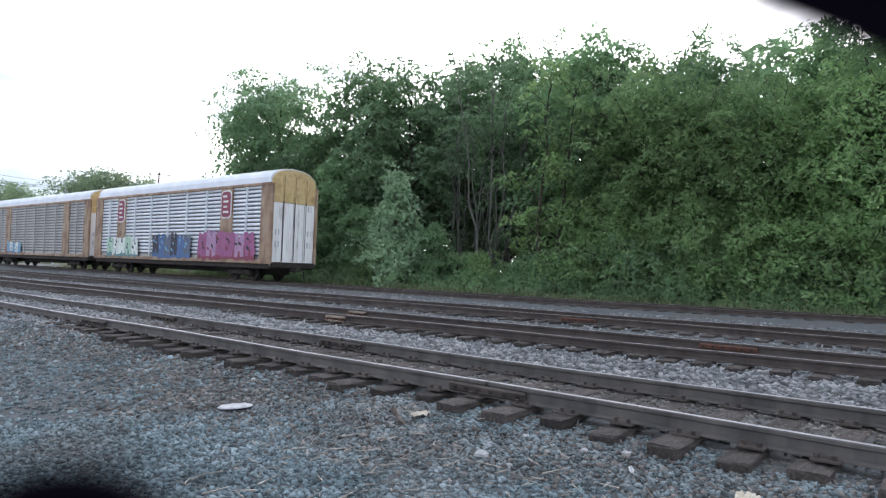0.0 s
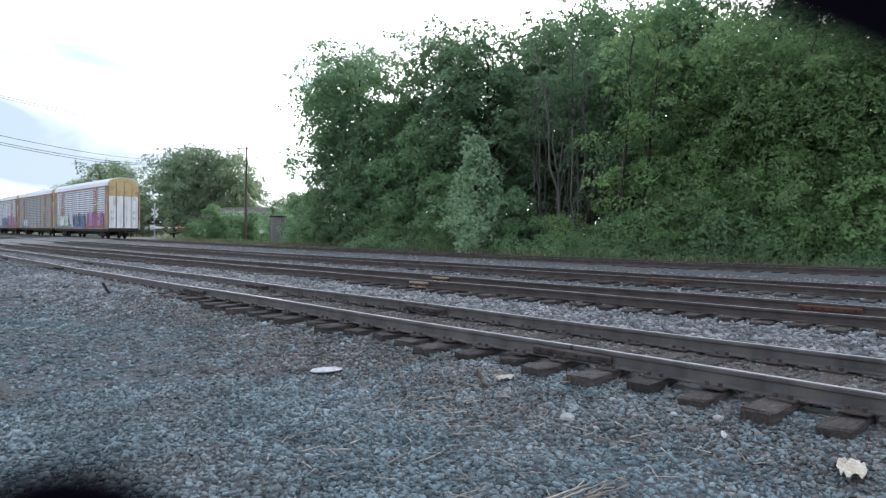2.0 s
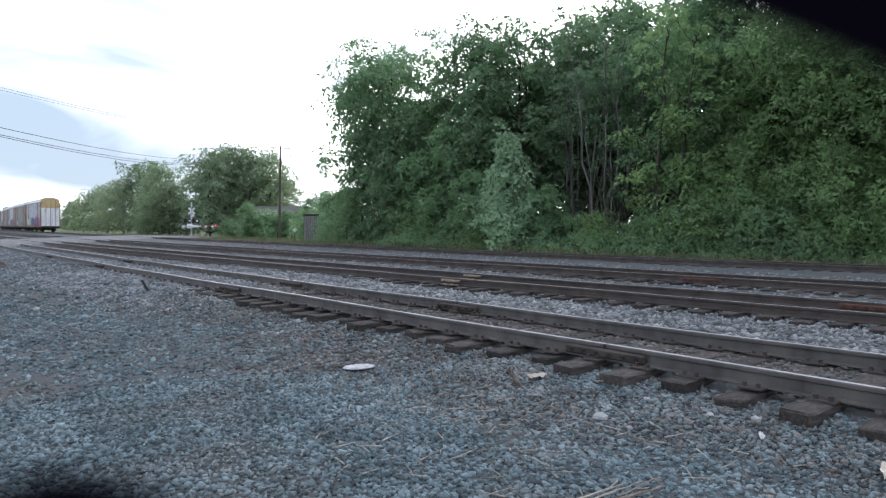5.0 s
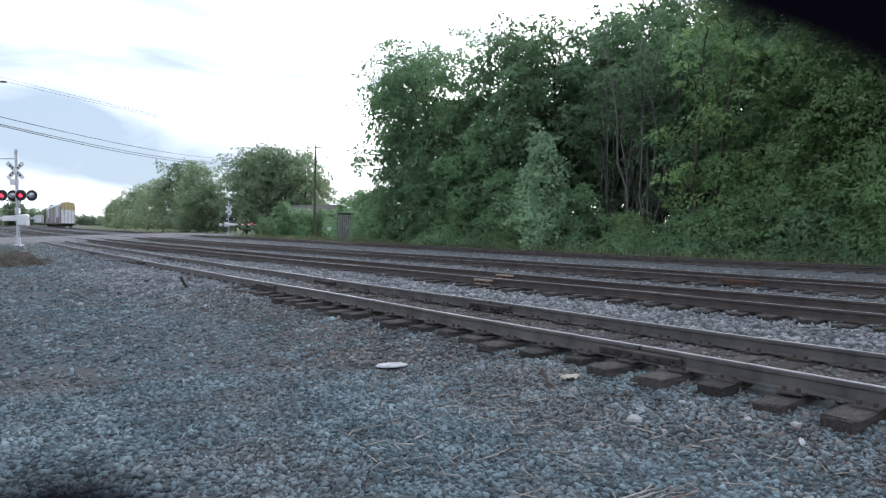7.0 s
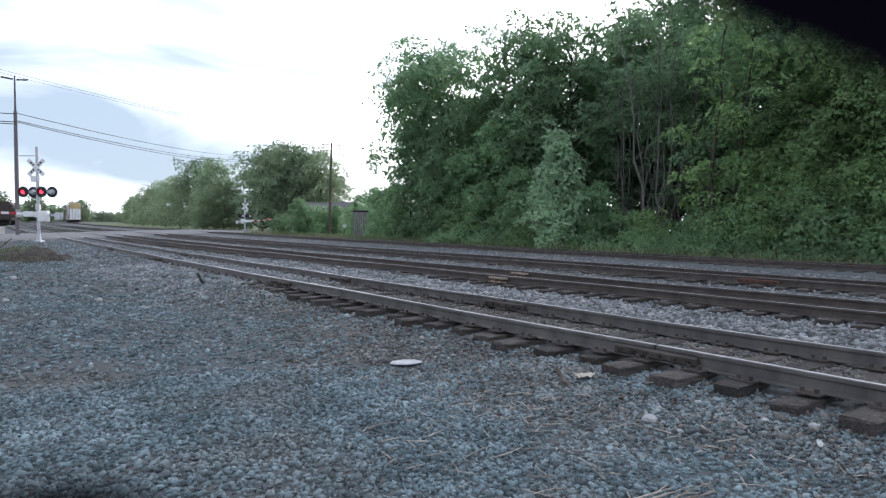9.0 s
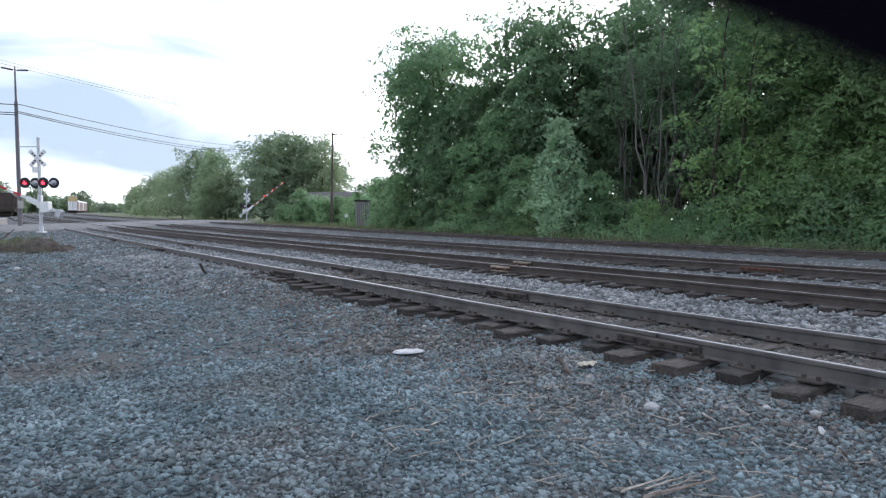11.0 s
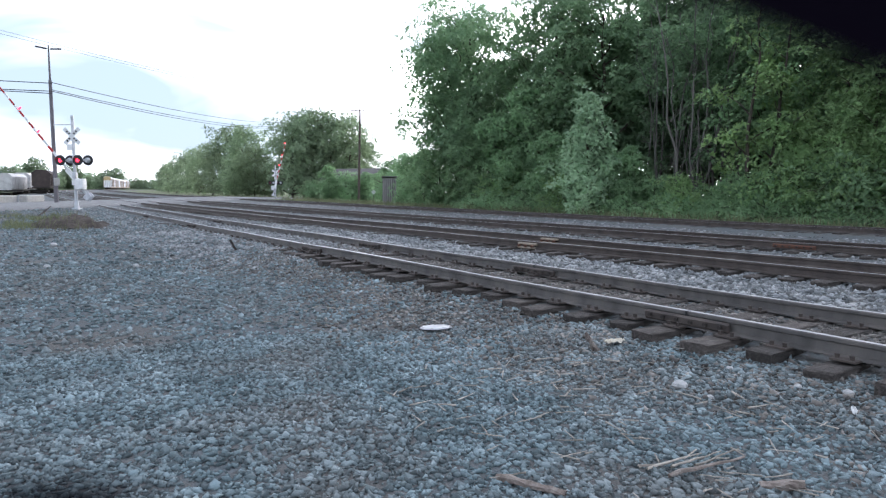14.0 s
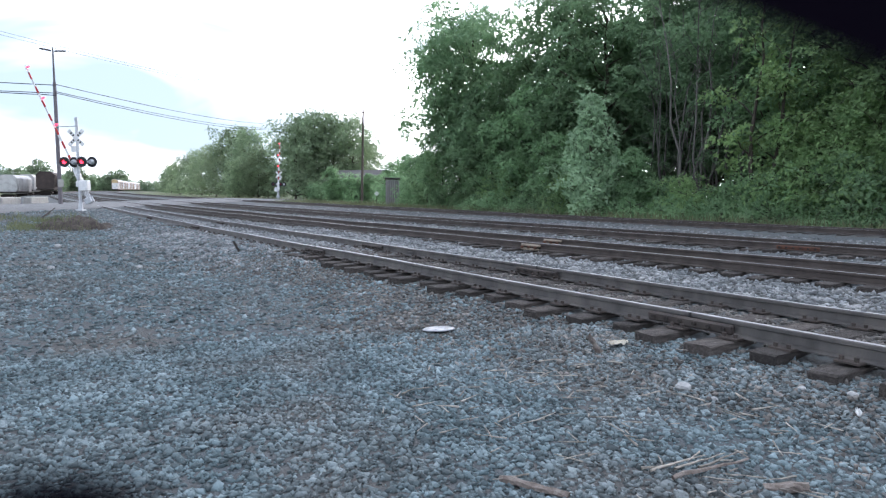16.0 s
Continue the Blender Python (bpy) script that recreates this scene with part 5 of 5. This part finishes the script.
build_scrap(4.54, 0.94, 0.30, 0.16, M_PAPER, "torn crumpled piece of pale paper on stones", 1)
build_scrap(4.62, 1.72, 0.12, 0.03, M_WHITE, "thin white plastic sliver on the gravel", 2)
build_scrap(4.88, 3.82, 0.2, 0.09, M_PAPER, "pale shredded scrap lying by the ties", 3)


# ---- weeds ----
def build_weeds():
    rng = np.random.default_rng(8)

    def blades(pts, h, name, label):
        n = len(pts)
        a = rng.uniform(0, 2 * np.pi, n)
        hh = h * rng.uniform(0.5, 1.3, n)
        side = np.stack([np.cos(a), np.sin(a), 0 * a], -1) * 0.012 * h / 0.3
        tip = np.stack([rng.normal(0, 0.3, n) * hh, rng.normal(0, 0.3, n) * hh, hh], -1)
        q = np.stack([pts - side, pts + side, pts + tip * 0.6 + side * 0.7, pts + tip], 1).reshape(-1, 3)
        return tagged(piece(name, quads_mesh(name, q, 4), M_GRASS), label, "weeds", "", "stuff")

    p = np.stack([rng.uniform(0.5, 4.6, 5000), rng.uniform(27, 40, 5000)], -1)
    p = p[[noise.noise(Vector((x * 0.7, y * 0.25, 3))) > 0.0 and x < near_line(y) - 3.2 for x, y in p]]
    blades(np.array([on_lot(x, y) for x, y in p]), 0.2, "roadside_weeds", "thin grass and weeds growing beside the road")
    p = np.stack([rng.normal(3.3, 0.7, 420), rng.normal(28.9, 1.0, 420)], -1)
    lift = [max(0.0, 0.5 * (1 - ((x - 4.1) ** 2 + (y - 28.6) ** 2) / 2.25) - 0.08) for x, y in p]
    blades(np.array([on_lot(x, y, q) for (x, y), q in zip(p, lift)]), 0.24, "mound_weeds", "dry weeds growing over the dirt mound")
    p = np.stack([rng.uniform(23.6, 28.5, 16000), rng.uniform(-2, 64, 16000)], -1)
    p = p[[x > near_line(y) + 17.6 + 0.5 * noise.noise(Vector((y * 0.5, 0, 0))) for x, y in p]]
    blades(np.array([on_lot(x, y) for x, y in p]), 0.4, "verge_grass", "tall rough grass between the far track and the bushes")
    p = np.stack([rng.uniform(26, 60, 14000), rng.uniform(45, 110, 14000)], -1)
    p = p[[x > near_line(y) + 19.5 and abs(road_offset(x, y)[1]) > ROAD_HALF + 1 for x, y in p]]
    blades(np.array([on_lot(x, y) for x, y in p]), 0.5, "far_verge_grass", "rough grass round the crossing")


build_weeds()


def build_mound(x, y, r, h):
    bm = new_bm()
    bmesh.ops.create_grid(bm, x_segments=24, y_segments=24, size=r)
    for v in bm.verts:
        d = v.co.length / r
        v.co.z = h * max(0.0, 1 - d * d) + 0.16 * noise.noise(v.co * 1.7) + 0.10 * noise.noise(v.co * 5) - 0.08
    return tagged(part("dirt_mound", bm, M_SOILB, None, "", True, pose(*on_lot(x, y), 0, 0, 0)), "low brown mound of dirt and dry weeds", "mound")


M_SOILB = mat("brown_dirt", 0.95, 0, [(0.022, 0.017, 0.014), (0.05, 0.038, 0.032), (0.10, 0.085, 0.068)], 6, 0.9, 20)
build_mound(4.1, 28.6, 1.5, 0.5)


# ---- the lens cover, which has not opened all the way ----
def cover_mat(name, cx, cy, r, soft, outside):
    """Matt black plastic whose rim, far too near to be sharp, melts away."""
    m = bpy.data.materials.new(name)
    m.use_nodes = True
    n, l = m.node_tree.nodes, m.node_tree.links
    b = n["Principled BSDF"]
    b.inputs["Base Color"].default_value = (0.004, 0.003, 0.006, 1)
    b.inputs["Roughness"].default_value = 1.0
    b.inputs["Specular IOR Level"].default_value = 0.0
    t = n.new("ShaderNodeTexCoord")
    sub = n.new("ShaderNodeVectorMath")
    sub.operation = 'SUBTRACT'
    sub.inputs[1].default_value = (cx, cy, -COVER_D)
    ln = n.new("ShaderNodeVectorMath")
    ln.operation = 'LENGTH'
    mr = n.new("ShaderNodeMapRange")
    mr.interpolation_type = 'SMOOTHSTEP'
    mr.inputs["From Min"].default_value, mr.inputs["From Max"].default_value = (r, r + soft) if outside else (r - soft, r)
    mr.inputs["To Min"].default_value, mr.inputs["To Max"].default_value = (0, 1) if outside else (1, 0)
    tr = n.new("ShaderNodeBsdfTransparent")
    mx_ = n.new("ShaderNodeMixShader")
    l.new(t.outputs["Object"], sub.inputs[0])
    l.new(sub.outputs["Vector"], ln.inputs[0])
    l.new(ln.outputs["Value"], mr.inputs["Value"])
    l.new(mr.outputs["Result"], mx_.inputs["Fac"])
    l.new(tr.outputs["BSDF"], mx_.inputs[1])
    l.new(b.outputs["BSDF"], mx_.inputs[2])
    l.new(mx_.outputs["Shader"], n["Material Output"].inputs["Surface"])
    return m


COVER_D = 0.06          # metres from the eye
U = COVER_D / 1185.0    # one thousand-and-some of these to the picture's half width


def build_cover():
    # upper blade: a plate with a wide hollow curve for an edge
    cx, cy, r = (345 - 784) * U, (441 - 2881) * U, 2962 * U
    angles = [radians(52 + i * 1.5) for i in range(22)]
    inner = [(cx + r * math.cos(a), cy + r * math.sin(a)) for a in angles]
    outer = [(cx + (r + 0.035) * math.cos(a), cy + (r + 0.035) * math.sin(a)) for a in angles]
    bm = new_bm()
    vi = [bm.verts.new((x, y, -COVER_D)) for x, y in inner]
    vo = [bm.verts.new((x, y, -COVER_D)) for x, y in outer]
    for i in range(len(vi) - 1):
        bm.faces.new((vi[i], vi[i + 1], vo[i + 1], vo[i]))
    a = part("lens_cover", bm, cover_mat("black_cover_plastic", cx, cy, r, 88 * U, True))
    tagged(a, "matt black half-open cover blade close to the lens", "lens cover", "lens cover blades")
    # lower blade: its rounded tip
    cx, cy, r = (120 - 784) * U, (441 - 1120) * U, 345 * U
    bm = new_bm()
    bmesh.ops.create_circle(bm, cap_ends=True, segments=40, radius=r, matrix=Matrix.Translation((cx, cy, -COVER_D)))
    b = part("lens_cover", bm, cover_mat("black_cover_plastic_tip", cx, cy, r, 110 * U, False))
    tagged(b, "matt black rounded tip of the lower lens cover blade", "lens cover", "lens cover blades")
    return a, b


COVER_A, COVER_B = build_cover()


def cover_rows(shifts):
    """The camera's own poses, with the small slip of the blade against the lens in degrees."""
    ts = [q[0] for q in shifts]
    return [(t, m @ pose(0, 0, 0, float(np.interp(t, ts, [q[1] for q in shifts])), 0, 0)) for t, m in CAM_ROWS]


# ---- what moves ----
def gate_rows(keys, z):
    return [(t, pose(0, 0.26, z, 0, a, 0)) for t, a in keys]


def motions():
    for i, c in enumerate(CARS):
        walk(c, car_rows(i * (CAR_L + 0.9)))
    walk(COVER_A, cover_rows([(0, 1.0), (0.5, 1.5), (1.5, 1.6), (3.5, 0.3), (4.2, 0.2), (7, 0.0), (11, -0.2), (12.5, -0.2), (14.5, 0.1), (16, 0.2)]))
    walk(COVER_B, cover_rows([(0, 0.6), (3.5, 0.3), (7, -0.6), (8.7, -0.8), (11, -2.4), (12.5, -1.9), (14.5, -0.6), (16, -0.3)]))
    walk(ARM_A, gate_rows([(0, 0), (8.4, 0), (9.4, 6), (11, 24), (12.5, 40), (13.5, 48), (14.5, 55), (15.3, 61), (16, 66)], 1.55))
    walk(ARM_B, gate_rows([(0, 0), (8.4, 0), (9.4, 10), (11, 38), (12.5, 60), (13.5, 70), (14.5, 81), (15.3, 86), (16, 87)], 1.45))


motions()
